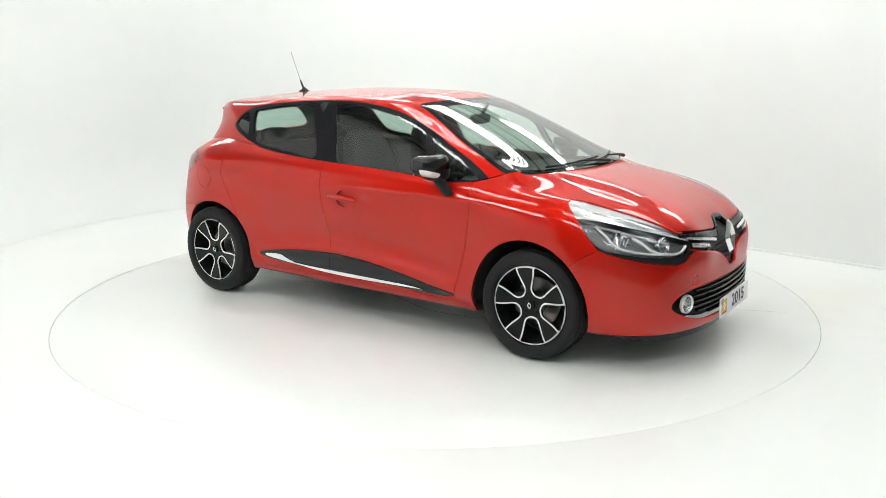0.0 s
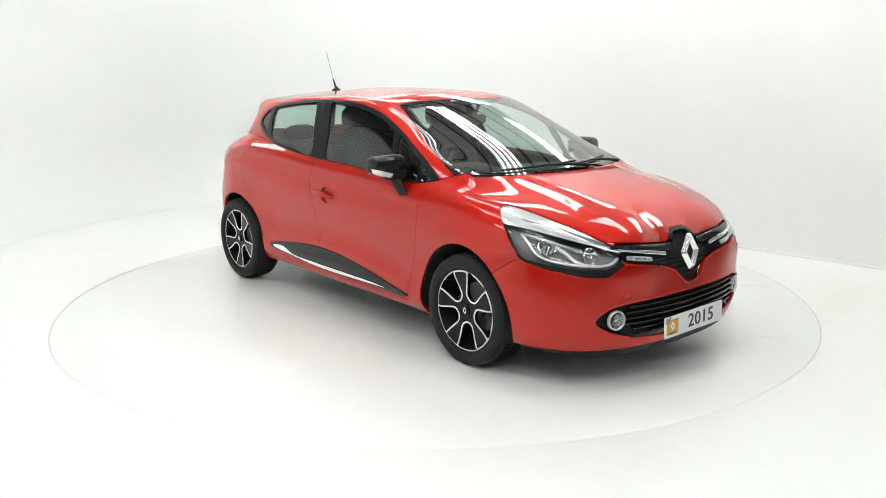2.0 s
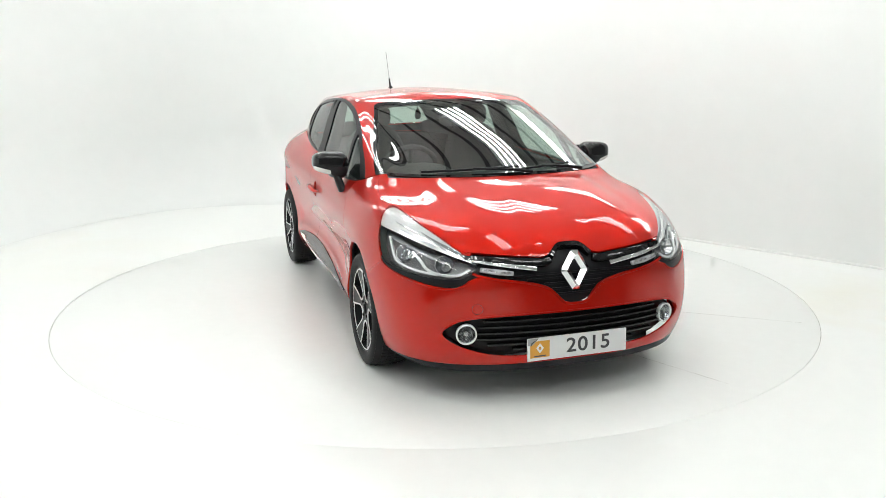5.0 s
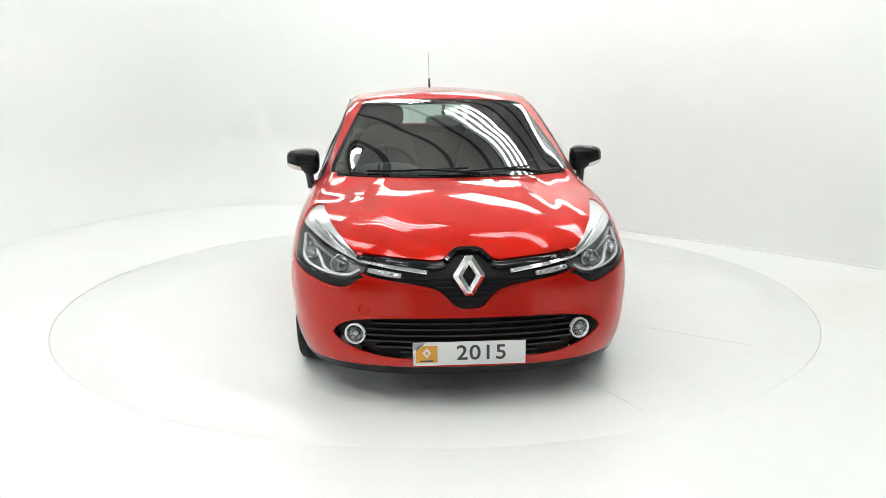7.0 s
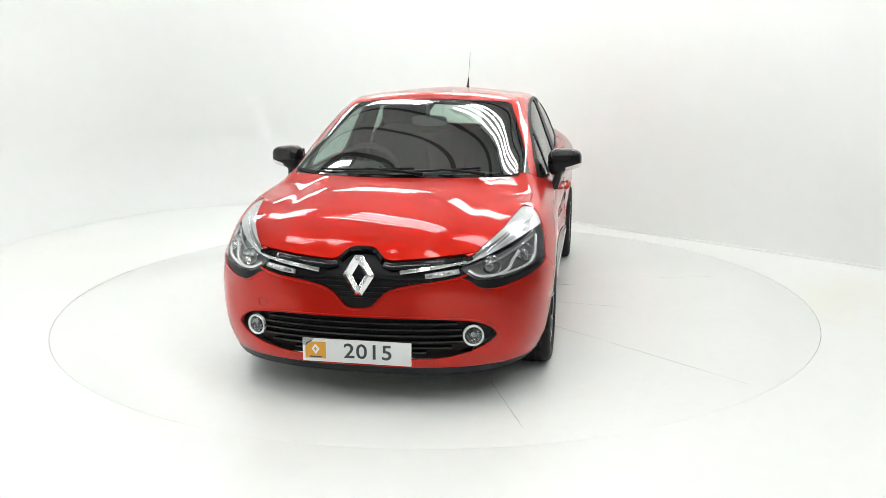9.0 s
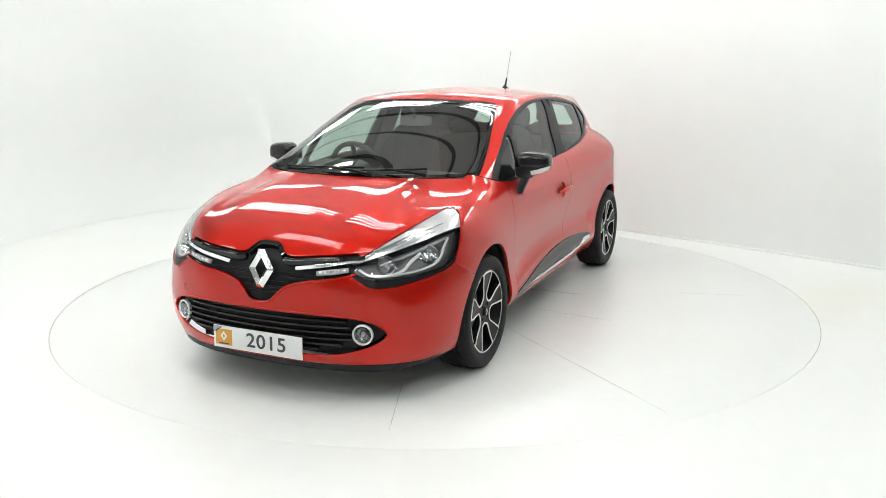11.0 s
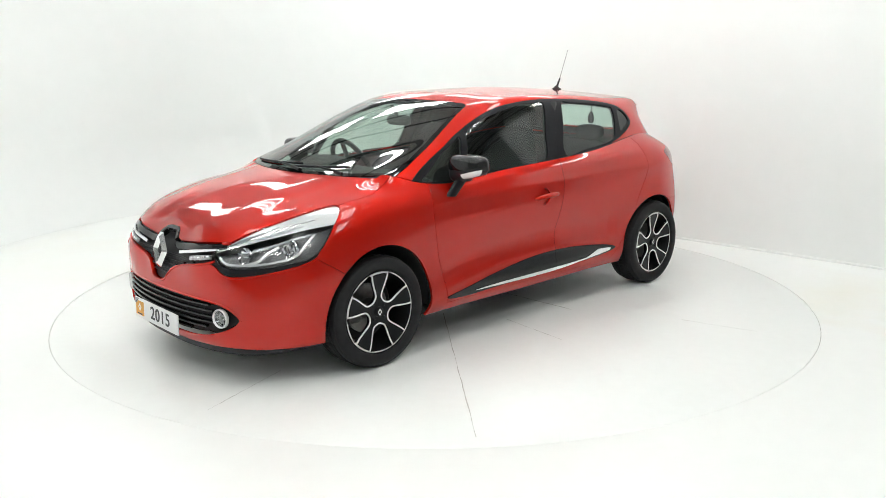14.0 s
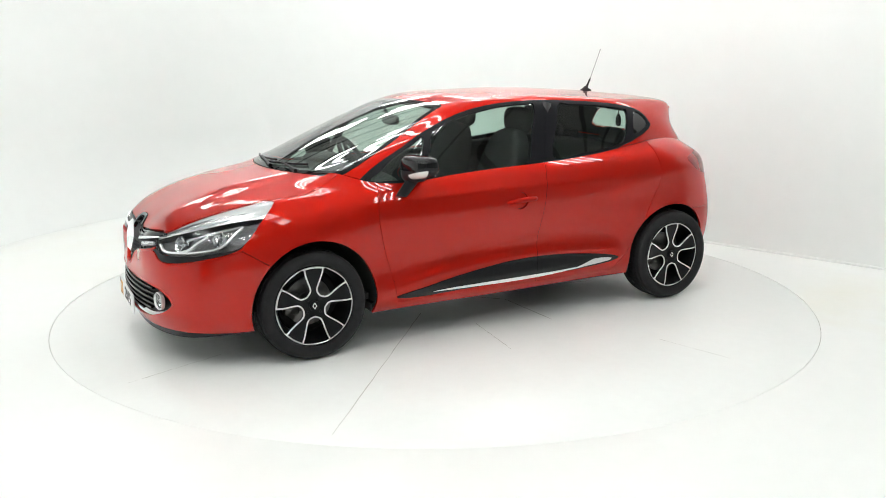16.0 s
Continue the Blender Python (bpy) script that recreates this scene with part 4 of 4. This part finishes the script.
def grilles():
    g = new("upper_grille")
    g.parent = car
    g["label"] = "black upper grille with chrome strips and diamond badge"
    sheet("backing", low, "upper_grille", M_BLACK, g, "black plastic grille backing", lift=-0.022, gap=0.0005, depth=0.02)
    for z in (0.535, 0.56, 0.585, 0.61, 0.632):
        reach = np.interp(z, (0.50, 0.55, 0.587, 0.613, 0.64), (3, 5.2, 8, 13, 20))
        pts = [(a, z) for a in np.linspace(reach, 0.0, 5)]
        for s in (1, -1):
            part("grille_slat", ribbon(pts, 0.0045, -0.012, 0.012, s), M_BLACK, g)
    for s in (1, -1):
        part("gloss_bar", ribbon([(28.5, 0.716), (22.4, 0.708), (14.5, 0.694), (8.4, 0.682), (6.0, 0.690)], [0.008, 0.014, 0.017, 0.018, 0.014], 0.0, 0.02, s), M_BLACK_GLOSS, g, "gloss black bar", smooth=35)
        part("chrome_strip", ribbon([(26.6, 0.699), (22, 0.689), (16, 0.673), (10.2, 0.655)], [0.005, 0.007, 0.009, 0.009], 0.008, 0.014, s), M_CHROME, g, "chrome strip", smooth=35)
        part("daytime_lamp", ribbon([(24.6, 0.668), (20, 0.656), (16.4, 0.646)], [0.010, 0.013, 0.010], 0.001, 0.012, s), M_DRL, g, "clear daytime running lamp", smooth=35)
        for a, z in ((23.5, 0.667), (22, 0.663), (20.5, 0.659), (19, 0.655), (17.6, 0.651)):
            part("led_cell", ribbon([(a + 0.5, z), (a - 0.4, z - 0.002)], 0.0055, 0.001, 0.004, s), M_REFLECT, g)
        part("surround", ribbon([(5.6, 0.703), (3.8, 0.731), (2.4, 0.739), (0.0, 0.741)], 0.011, 0.006, 0.03, s), M_BLACK_GLOSS, g, "gloss black badge surround", smooth=35)
    for s in (1, -1):
        part("grille_edge", ribbon([(26.3, 0.651), (24.3, 0.639), (20.8, 0.626), (13.5, 0.602), (7.9, 0.572), (5.4, 0.537), (3.6, 0.500), (2.0, 0.488), (0, 0.487)], 0.006, 0.0035, 0.02, s), M_RED, front_bumper, "rounded red edge below the grille", smooth=50)
        part("lamp_edge", ribbon([(26.8, 0.620), (28.6, 0.593), (31, 0.580), (35, 0.584), (41, 0.605), (47.6, 0.635), (51.2, 0.663)], 0.005, 0.003, 0.02, s), M_RED, front_bumper, "rounded red edge below the headlight", smooth=50)
        part("intake_edge", ribbon([(32.9, 0.362), (31.0, 0.408), (27.2, 0.438), (19.8, 0.452), (9, 0.455), (0, 0.455)], 0.005, 0.002, 0.02, s), M_RED, front_bumper, "rounded red edge above the intake", smooth=50)
    # plain diamond badge
    bm = bmesh.new()
    oh, ow, ih, iw = 0.093, 0.073, 0.050, 0.030
    outer = [(0.018, oh), (-0.018, oh), (-ow, 0.006), (-ow, -0.006), (-0.018, -oh), (0.018, -oh), (ow, -0.006), (ow, 0.006)]
    inner = [(0.001, ih), (-0.001, ih), (-iw, 0.001), (-iw, -0.001), (-0.001, -ih), (0.001, -ih), (iw, -0.001), (iw, 0.001)]
    back = [bm.verts.new((x, 0, z)) for x, z in outer]
    ridge = [bm.verts.new(((a[0] + b[0]) / 2, 0.020, (a[1] + b[1]) / 2)) for a, b in zip(outer, inner)]
    hole = [bm.verts.new((x, 0.002, z)) for x, z in inner]
    for k in range(8):
        j = (k + 1) % 8
        bm.faces.new((back[k], back[j], ridge[j], ridge[k]))
        bm.faces.new((ridge[k], ridge[j], hole[j], hole[k]))
    part("badge", bm, M_CHROME, g, "chrome diamond shape", matrix=facing(Vector((0.783, 0, 0.642)), Vector((1, 0, 0.16))))
    low_g = new("lower_grille")
    low_g.parent = car
    low_g["label"] = "wide black lower intake with horizontal slats"
    sheet("backing", low, "intake", M_BLACK, low_g, "black backing", lift=-0.035, gap=0.0, depth=0.03)
    for z, e in ((0.283, 16), (0.310, 22), (0.339, 25), (0.368, 24.5), (0.397, 24.2), (0.425, 23)):
        for s in (1, -1):
            part("grille_slat", ribbon([(a, z) for a in np.linspace(e, 0, 7)], 0.0055, -0.008, 0.02, s), M_BLACK_SATIN, low_g)
    for s in (1, -1):
        p, n = surface_point(low, 0, s * 0.529, 0.366)
        fog = new("fog_lamp")
        fog.parent = car
        fog["label"] = "round fog lamp with a chrome ring"
        n = (n + Vector((0.4, 0, 0))).normalized()
        fog.matrix_basis = facing(p - n * 0.008, n)
        part("ring", lathe([(0.041, -0.01), (0.0415, 0.006), (0.045, 0.010), (0.0495, 0.006), (0.050, -0.01)], 40), M_SILVER, fog, "chrome ring", smooth=40)
        part("reflector", lathe([(0.0, -0.025), (0.015, -0.023), (0.03, -0.014), (0.041, 0.0)], 20), M_FOG, fog, "grey reflector", smooth=20)
        part("lens", lathe([(0.0, 0.007), (0.02, 0.005), (0.041, 0.001)], 32), M_LENS, fog, "clear lens", smooth=40)
        part("bulb_shield", lathe([(0.0, 0.0), (0.009, -0.001), (0.010, -0.02)], 16), M_LAMPGREY, fog, "", smooth=40)


M_DRL = plain("milky lamp cover", (0.42, 0.43, 0.45), 0.15, 0, 1.0, vary=0.2, scale=120)
M_FOG = plain("fog lamp reflector", (0.30, 0.31, 0.32), 0.2, 0.9)
grilles()


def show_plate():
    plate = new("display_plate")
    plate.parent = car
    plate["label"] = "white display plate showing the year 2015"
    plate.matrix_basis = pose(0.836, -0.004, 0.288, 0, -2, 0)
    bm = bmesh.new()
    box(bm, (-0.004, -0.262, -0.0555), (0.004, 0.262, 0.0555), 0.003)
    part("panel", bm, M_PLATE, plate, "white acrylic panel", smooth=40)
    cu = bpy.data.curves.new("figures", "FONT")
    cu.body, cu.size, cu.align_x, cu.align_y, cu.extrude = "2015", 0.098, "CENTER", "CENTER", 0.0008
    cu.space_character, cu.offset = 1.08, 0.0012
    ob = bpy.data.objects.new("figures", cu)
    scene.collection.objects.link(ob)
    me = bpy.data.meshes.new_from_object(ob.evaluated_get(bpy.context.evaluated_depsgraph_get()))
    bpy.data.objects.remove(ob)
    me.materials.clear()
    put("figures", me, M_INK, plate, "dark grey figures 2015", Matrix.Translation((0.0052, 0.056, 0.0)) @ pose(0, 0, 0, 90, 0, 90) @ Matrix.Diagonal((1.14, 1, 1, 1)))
    bm = bmesh.new()
    box(bm, (0.004, -0.248, -0.040), (0.0048, -0.148, 0.040))
    part("colour_block", bm, M_ORANGE, plate, "amber printed square")
    bm = bmesh.new()
    vs = [(0.0, 0.030), (0.020, 0.006), (0.0, -0.020), (-0.020, 0.006)]
    ws = [(0.0, 0.016), (0.008, 0.006), (0.0, -0.006), (-0.008, 0.006)]
    a = [bm.verts.new((0.0053, -0.198 + y, z)) for y, z in vs]
    b = [bm.verts.new((0.0053, -0.198 + y, z)) for y, z in ws]
    for k in range(4):
        bm.faces.new((a[k], a[(k + 1) % 4], b[(k + 1) % 4], b[k]))
    part("printed_diamond", bm, M_WHITE_PRINT, plate, "white diamond shape")
    bm = bmesh.new()
    box(bm, (0.0048, -0.228, -0.036), (0.0052, -0.168, -0.029))
    part("printed_bar", bm, M_INK, plate, "small dark bar")
    bm = bmesh.new()
    bm.faces.new([bm.verts.new(v) for v in ((0.0054, -0.261, 0.0545), (0.0054, -0.205, 0.0545), (0.0054, -0.228, 0.030), (0.0054, -0.240, 0.022), (0.0054, -0.261, 0.022))])
    part("chipped_corner", bm, M_LAMPGREY, plate, "scraped grey corner")
    bm = bmesh.new()
    bm.faces.new([bm.verts.new(v) for v in ((0.0058, -0.205, 0.0535), (0.0058, -0.236, 0.030), (0.0058, -0.247, 0.016), (0.0058, -0.243, 0.034))])
    part("scrape", bm, M_INK, plate, "dark scrape")


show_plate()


# ---- doors' handles, mirrors, wipers, aerial ----
def handles():
    for s in (1, -1):
        door = [o for o in car.children if o.name.startswith("front_door") and (sum(v.co.y for v in o.data.vertices) * s > 0)][0]
        sheet("handle_cup", low, "handle_cup", M_RED, door, "red finger recess", s, lift=-0.015, gap=0.0)
        pts = []
        for k in range(13):
            x = -1.232 - 0.218 * k / 12
            z = 0.774 + 0.013 * k / 12 + 0.004 * math.sin(math.pi * k / 12)
            p, n = surface_point(low, 1, x, z, s)
            pts.append(p + n * (0.006 + 0.027 * math.sin(math.pi * k / 12) ** 0.4))
        r = [0.007] + [0.0125 + 0.003 * math.sin(math.pi * k / 12) for k in range(1, 12)] + [0.006]
        part("door_handle", tube(pts, r, 12), M_RED, door, "red grip handle", smooth=60)


handles()


def superbox(c, h, power=3.2, nu=40, nv=22, shear=None):
    """A rounded box-like body."""
    bm = bmesh.new()
    rows = []
    pw = lambda v: math.copysign(abs(v) ** (2 / power), v)
    for j in range(nv + 1):
        b = -math.pi / 2 + math.pi * j / nv
        row = []
        for i in range(nu):
            a = 2 * math.pi * i / nu
            q = Vector((h[0] * pw(math.cos(b)) * pw(math.cos(a)), h[1] * pw(math.cos(b)) * pw(math.sin(a)), h[2] * pw(math.sin(b))))
            row.append(bm.verts.new(Vector(c) + (shear(q) if shear else q)))
        rows.append(row)
    for a, b in zip(rows, rows[1:]):
        for i in range(nu):
            bm.faces.new((a[i], a[(i + 1) % nu], b[(i + 1) % nu], b[i]))
    bmesh.ops.remove_doubles(bm, verts=bm.verts, dist=1e-5)
    return bm


def door_mirror(s):
    mir = new("door_mirror")
    mir.parent = car
    mir["label"] = "black door mirror with a clear indicator strip"
    c = Vector((-0.635, s * 0.872, 1.020))

    def shape(q):
        y = q.y * s
        taper = 1 - 0.16 * (y / 0.09)
        drop = -0.010 * max(0, -q.z / 0.066) * (1 if y < 0 else -0.6)
        return Vector((q.x * (1.0 if q.x < 0 else 1.0) - 0.22 * y, q.y, q.z * taper + drop + 0.006 * (y / 0.09)))

    upper = superbox(c, (0.078, 0.100, 0.069), 3.4, 48, 30, shape)
    geom = upper.verts[:] + upper.edges[:] + upper.faces[:]
    bmesh.ops.bisect_plane(upper, geom=geom, plane_co=c + Vector((0, 0, -0.012)), plane_no=(0, 0, 1), clear_inner=True)
    part("cap", upper, M_BLACK_GLOSS, mir, "gloss black cap", smooth=60)
    lower = superbox(c, (0.0765, 0.0985, 0.0675), 3.4, 48, 30, shape)
    geom = lower.verts[:] + lower.edges[:] + lower.faces[:]
    bmesh.ops.bisect_plane(lower, geom=geom, plane_co=c + Vector((0, 0, -0.0135)), plane_no=(0, 0, 1), clear_outer=True)
    part("lower_shell", lower, M_BLACK, mir, "matt black lower shell", smooth=60)
    ind = superbox(c, (0.0795, 0.1015, 0.0705), 3.4, 48, 30, shape)
    for co, no in ((c + Vector((0, s * 0.006, 0)), (0, -s, 0)), (c + Vector((-0.004, 0, 0)), (-1, 0, 0)), (c + Vector((0, s * 0.02, -0.030)), (0, -s * 0.28, 1)), (c + Vector((0, 0, -0.064)), (0, 0, -1))):
        geom = ind.verts[:] + ind.edges[:] + ind.faces[:]
        bmesh.ops.bisect_plane(ind, geom=geom, plane_co=co, plane_no=no, clear_outer=True)
    part("indicator", ind, M_INDICATOR, mir, "clear white indicator strip", smooth=60)
    bm = bmesh.new()
    box(bm, (-0.002, -0.078, -0.046), (0.002, 0.078, 0.046), 0.0015)
    part("mirror_glass", bm, M_MIRROR, mir, "mirror glass", matrix=Matrix.Translation(c + Vector((-0.0785, 0, 0.0))) @ pose(0, 0, 0, 0, 0, s * -12))
    top, foot = c + Vector((0.012, -s * 0.030, -0.05)), Vector((-0.545, s * 0.815, 0.862))
    bm = bmesh.new()
    rows = []
    for k in range(7):
        t = k / 6
        p = top.lerp(foot, t)
        w, d = 0.042 - 0.006 * t, 0.024
        rows.append([bm.verts.new(p + Vector((w * math.cos(a), s * d * math.sin(a), 0.10 * w * math.cos(a)))) for a in np.linspace(0, 2 * math.pi, 17)[:-1]])
    for a, b in zip(rows, rows[1:]):
        for i in range(16):
            bm.faces.new((a[i], a[(i + 1) % 16], b[(i + 1) % 16], b[i]))
    bm.faces.new(rows[0])
    bm.faces.new(rows[-1])
    part("stalk", bm, M_BLACK, mir, "matt black mirror foot", smooth=50)


for s in (1, -1):
    door_mirror(s)


def screen_point(y, z):
    v, n = high.v, high.n
    ok = v[:, 0] > -1.1
    i = int(np.where(ok, (v[:, 1] - y) ** 2 + (v[:, 2] - z) ** 2, 1e9).argmin())
    p, m = v[i].copy(), n[i]
    p[0] -= (m[1] * (y - p[1]) + m[2] * (z - p[2])) / m[0]
    return Vector((p[0], y, z)), Vector(m)


def wipers():
    for y0, y1, pivot in ((-0.47, 0.08, (0.004, 0.14)), (0.0, 0.43, (-0.045, 0.47))):
        w = new("wiper")
        w.parent = car
        w["label"] = "black windscreen wiper resting at the foot of the screen"
        pts = []
        for k in range(9):
            y = y0 + (y1 - y0) * k / 8
            p, n = screen_point(y, 1.002 + 0.016 * k / 8)
            pts.append(p + n * 0.010)
        part("blade", tube(pts, 0.0065, 8), M_SEAL, w, "black rubber blade", smooth=50)
        foot = Vector((pivot[0], pivot[1], 1.0))
        mid = pts[4] + Vector((0.006, 0, 0.006))
        part("arm", tube([foot, foot.lerp(mid, 0.35) + Vector((0.004, 0, 0.006)), mid], [0.012, 0.008, 0.005], 8), M_SEAL, w, "black arm", smooth=50)


wipers()


def aerial():
    bm = lathe([(0.0, 0.030), (0.010, 0.026), (0.016, 0.014), (0.030, 0.004), (0.034, -0.012), (0.0, -0.012)], 24, axis="z")
    for v in bm.verts:
        v.co.x *= 1.5
    a = new("aerial")
    a.parent = car
    a["label"] = "thin black roof aerial on a small base"
    part("base", bm, M_BLACK, a, "black base", smooth=50, matrix=pose(-2.455, 0, 1.400))
    part("holder", tube([(-2.462, 0, 1.418), (-2.495, 0, 1.485)], [0.009, 0.0055], 10), M_BLACK, a, "black rubber spring", smooth=50)
    part("rod", tube([(-2.492, 0, 1.478), (-2.582, 0, 1.696)], 0.0019, 8), M_STEEL, a, "thin metal rod", smooth=50)


aerial()


def rear_spoiler():
    bm = bmesh.new()
    rows = []
    for k in range(17):
        y = -0.47 + 0.94 * k / 16
        e = (y / 0.47) ** 2
        x, z = -2.835 + 0.05 * e, 1.331 - 0.02 * e
        prof = ((0.16, -0.012), (0.05, -0.008), (-0.055, -0.028), (-0.062, -0.036), (-0.05, -0.044), (0.05, -0.06))
        rows.append([bm.verts.new((x + a, y, z + b)) for a, b in prof])
    for a, b in zip(rows, rows[1:]):
        for i in range(6):
            bm.faces.new((a[i], a[(i + 1) % 6], b[(i + 1) % 6], b[i]))
    bm.faces.new(rows[0])
    bm.faces.new(rows[-1])
    part("rear_spoiler", bm, M_RED, car, "red roof spoiler", smooth=40)


rear_spoiler()


# ---- cabin ----
def cabin():
    bm = bmesh.new()
    box(bm, (-2.9, -0.70, 0.26), (-0.15, 0.70, 0.30), 0.01)
    part("cabin_floor", bm, M_CABIN, car, "dark cabin floor")
    dash = superbox((-0.36, 0, 0.80), (0.36, 0.70, 0.165), 4.0, 48, 24)
    part("dashboard", dash, M_CABIN, car, "dark moulded dashboard", smooth=60)
    part("instrument_hood", superbox((-0.52, -0.36, 0.955), (0.13, 0.19, 0.055), 2.6, 32, 16), M_CABIN, car, "dark instrument hood", smooth=60)
    st = new("steering_wheel")
    st.parent = car
    st["label"] = "black steering wheel on the car's right"
    st.matrix_basis = Matrix.Translation((-0.74, -0.36, 0.93)) @ pose(0, 0, 0, 0, -64, 0)
    ring = [(0.185 * math.cos(a), 0.185 * math.sin(a), 0) for a in np.linspace(0, 2 * math.pi, 41)]
    part("rim", tube(ring, 0.017, 10, cap=False), M_CABIN, st, "black grip", smooth=60)
    part("hub", superbox((0, 0, -0.012), (0.075, 0.075, 0.03), 2.6, 24, 12), M_CABIN, st, "", smooth=60)
    for a in (0, 180, 270):
        c, q = math.cos(radians(a)), math.sin(radians(a))
        part("spoke", tube([(0.05 * c, 0.05 * q, -0.012), (0.18 * c, 0.18 * q, 0)], 0.016, 8), M_CABIN, st, "", smooth=60)
    for y in (-0.37, 0.37):
        seat = new("front_seat")
        seat.parent = car
        seat["label"] = "charcoal cloth front seat with headrest"
        part("cushion", superbox((-1.15, y, 0.48), (0.27, 0.25, 0.11), 3.2, 32, 16), M_CLOTH, seat, "", smooth=60)
        part("backrest", superbox((-1.47, y, 0.83), (0.085, 0.245, 0.34), 3.4, 32, 20, lambda q: Vector((q.x - 0.30 * q.z, q.y * (1 - 0.22 * max(0, q.z) / 0.34), q.z))), M_CLOTH, seat, "", smooth=60)
        part("headrest", superbox((-1.62, y, 1.225), (0.055, 0.135, 0.085), 3.0, 28, 16), M_CLOTH, seat, "", smooth=60)
        for d in (-0.05, 0.05):
            part("headrest_post", tube([(-1.60, y + d, 1.10), (-1.62, y + d, 1.18)], 0.007, 8), M_STEEL, seat)
    seat = new("rear_bench")
    seat.parent = car
    seat["label"] = "charcoal cloth rear bench with headrests"
    part("cushion", superbox((-2.02, 0, 0.50), (0.25, 0.62, 0.10), 4, 40, 16), M_CLOTH, seat, "", smooth=60)
    part("backrest", superbox((-2.32, 0, 0.78), (0.08, 0.62, 0.27), 4, 40, 18, lambda q: Vector((q.x - 0.3 * q.z, q.y, q.z))), M_CLOTH, seat, "", smooth=60)
    for y in (-0.36, 0.36):
        part("headrest", superbox((-2.42, y, 1.09), (0.045, 0.12, 0.055), 3, 24, 14), M_CLOTH, seat, "", smooth=60)
    rv = new("interior_mirror")
    rv.parent = car
    rv["label"] = "grey interior mirror below the roof"
    part("housing", superbox((-0.86, 0, 1.232), (0.02, 0.115, 0.034), 3.5, 28, 14), M_LAMPDARK, rv, "", smooth=60)
    part("stem", tube([(-0.85, 0, 1.25), (-0.80, 0, 1.335)], 0.012, 8), M_LAMPDARK, rv, "", smooth=60)
    for s in (1, -1):
        belt = curve2([p[:2] for p in LOW["belt"][6:12]], False, 4), curve2([(p[0], p[2]) for p in LOW["belt"][6:12]], False, 4)
        part("belt_seal", tube([(q[0], s * (q[1] - 0.026), r[1] - 0.034) for q, r in zip(*belt)], 0.024, 8), M_CABIN, car, "dark inner window ledge", smooth=60)
        part("b_pillar", tube([(-1.58, s * 0.70, 0.90), (-1.68, s * 0.575, 1.33)], 0.05, 10), M_CABIN, car, "dark inner pillar", smooth=60)

    orn = new("hanging_ornament")
    orn.parent = car
    orn["label"] = "small dark ornament hanging behind the rear seat"
    part("figure", superbox((-2.56, 0.26, 1.185), (0.012, 0.022, 0.045), 2.2, 16, 10, lambda q: Vector((q.x, q.y * (1.2 - 8 * q.z), q.z))), M_CABIN, orn, "", smooth=60)
    part("cord", tube([(-2.56, 0.26, 1.22), (-2.56, 0.26, 1.32)], 0.004, 6), M_CABIN, orn)


cabin()


# ---- final fitting of the body: front and rear overhang, rear corners, height of roof and waist ----
def fitted(p):
    """The place of a body point after fitting."""
    x, y, z = p
    step = lambda v: (lambda q: q * q * (3 - 2 * q))(min(max(v, 0.0), 1.0))
    low_part = 1 - step((z - 0.97) / 0.12)
    rear = step((-2.72 - x) / 0.33)
    corner = step((x - 0.15) / 0.3) * step((abs(y) - 0.15) / 0.25) * (1 - step((abs(y) - 0.55) / 0.2)) * step((z - 0.42) / 0.2)
    bonnet = step((x + 0.05) / 0.35) * step((z - 0.68) / 0.12) * (1 - step((z - 1.0) / 0.05))
    return Vector((x + 0.022 * step((x - 0.25) / 0.4) + 0.032 * corner + 0.040 * rear * low_part - 0.012 * rear * (1 - low_part),
                   y * (1 + 0.010 * step((x + 0.9) / 0.6) - 0.034 * step((-2.6 - x) / 0.3) * low_part),
                   z + 0.010 * step((z - 0.55) / 0.45) + 0.006 * step((z - 1.0) / 0.2) - 0.006 * step((z - 1.33) / 0.09) + 0.014 * bonnet))


def fit_body(thing, carried):
    for ob in thing.children:
        if ob.name.split(".")[0] == "wheel":
            continue
        m = carried @ ob.matrix_basis
        if ob.type == "MESH" and m == Matrix.Identity(4):
            for v in ob.data.vertices:
                v.co = fitted(v.co)
        elif carried == Matrix.Identity(4) and m != carried:
            ob.matrix_basis = Matrix.Translation(fitted(m.translation) - m.translation) @ ob.matrix_basis
        fit_body(ob, m)


fit_body(car, Matrix.Identity(4))

# ---- motion ----
OFFSET = Vector((1.2065, 0.032, 0))
# the turntable's slow, nearly even turn: seconds and heading in degrees
TURN = ((0, -35.67), (0.5, -39.13), (1, -43.10), (1.5, -46.67), (2, -50.06), (2.5, -53.58), (3, -57.48), (3.5, -61.03), (4, -64.60), (4.2, -66.05),
        (5.2, -73.25), (6.3, -81.12), (6.5, -82.62), (7, -86.56), (7.5, -90.25), (8, -93.91), (8.5, -97.18), (9, -101.19), (9.2, -102.65), (10.2, -109.90),
        (11.3, -117.80), (11.5, -119.25), (12, -122.88), (12.5, -126.46), (13, -130.36), (13.5, -133.83), (14, -137.61), (14.5, -141.12), (15, -145.02), (15.5, -148.63),
        (16, -152.47))


def motions():
    walk(deck, [(t, pose(0, TURNTABLE_Y, 0, 0, 0, a)) for t, a in TURN])
    walk(car, [(t, pose(0, 0, 0, 0, 0, a) @ Matrix.Translation(OFFSET)) for t, a in TURN])


motions()
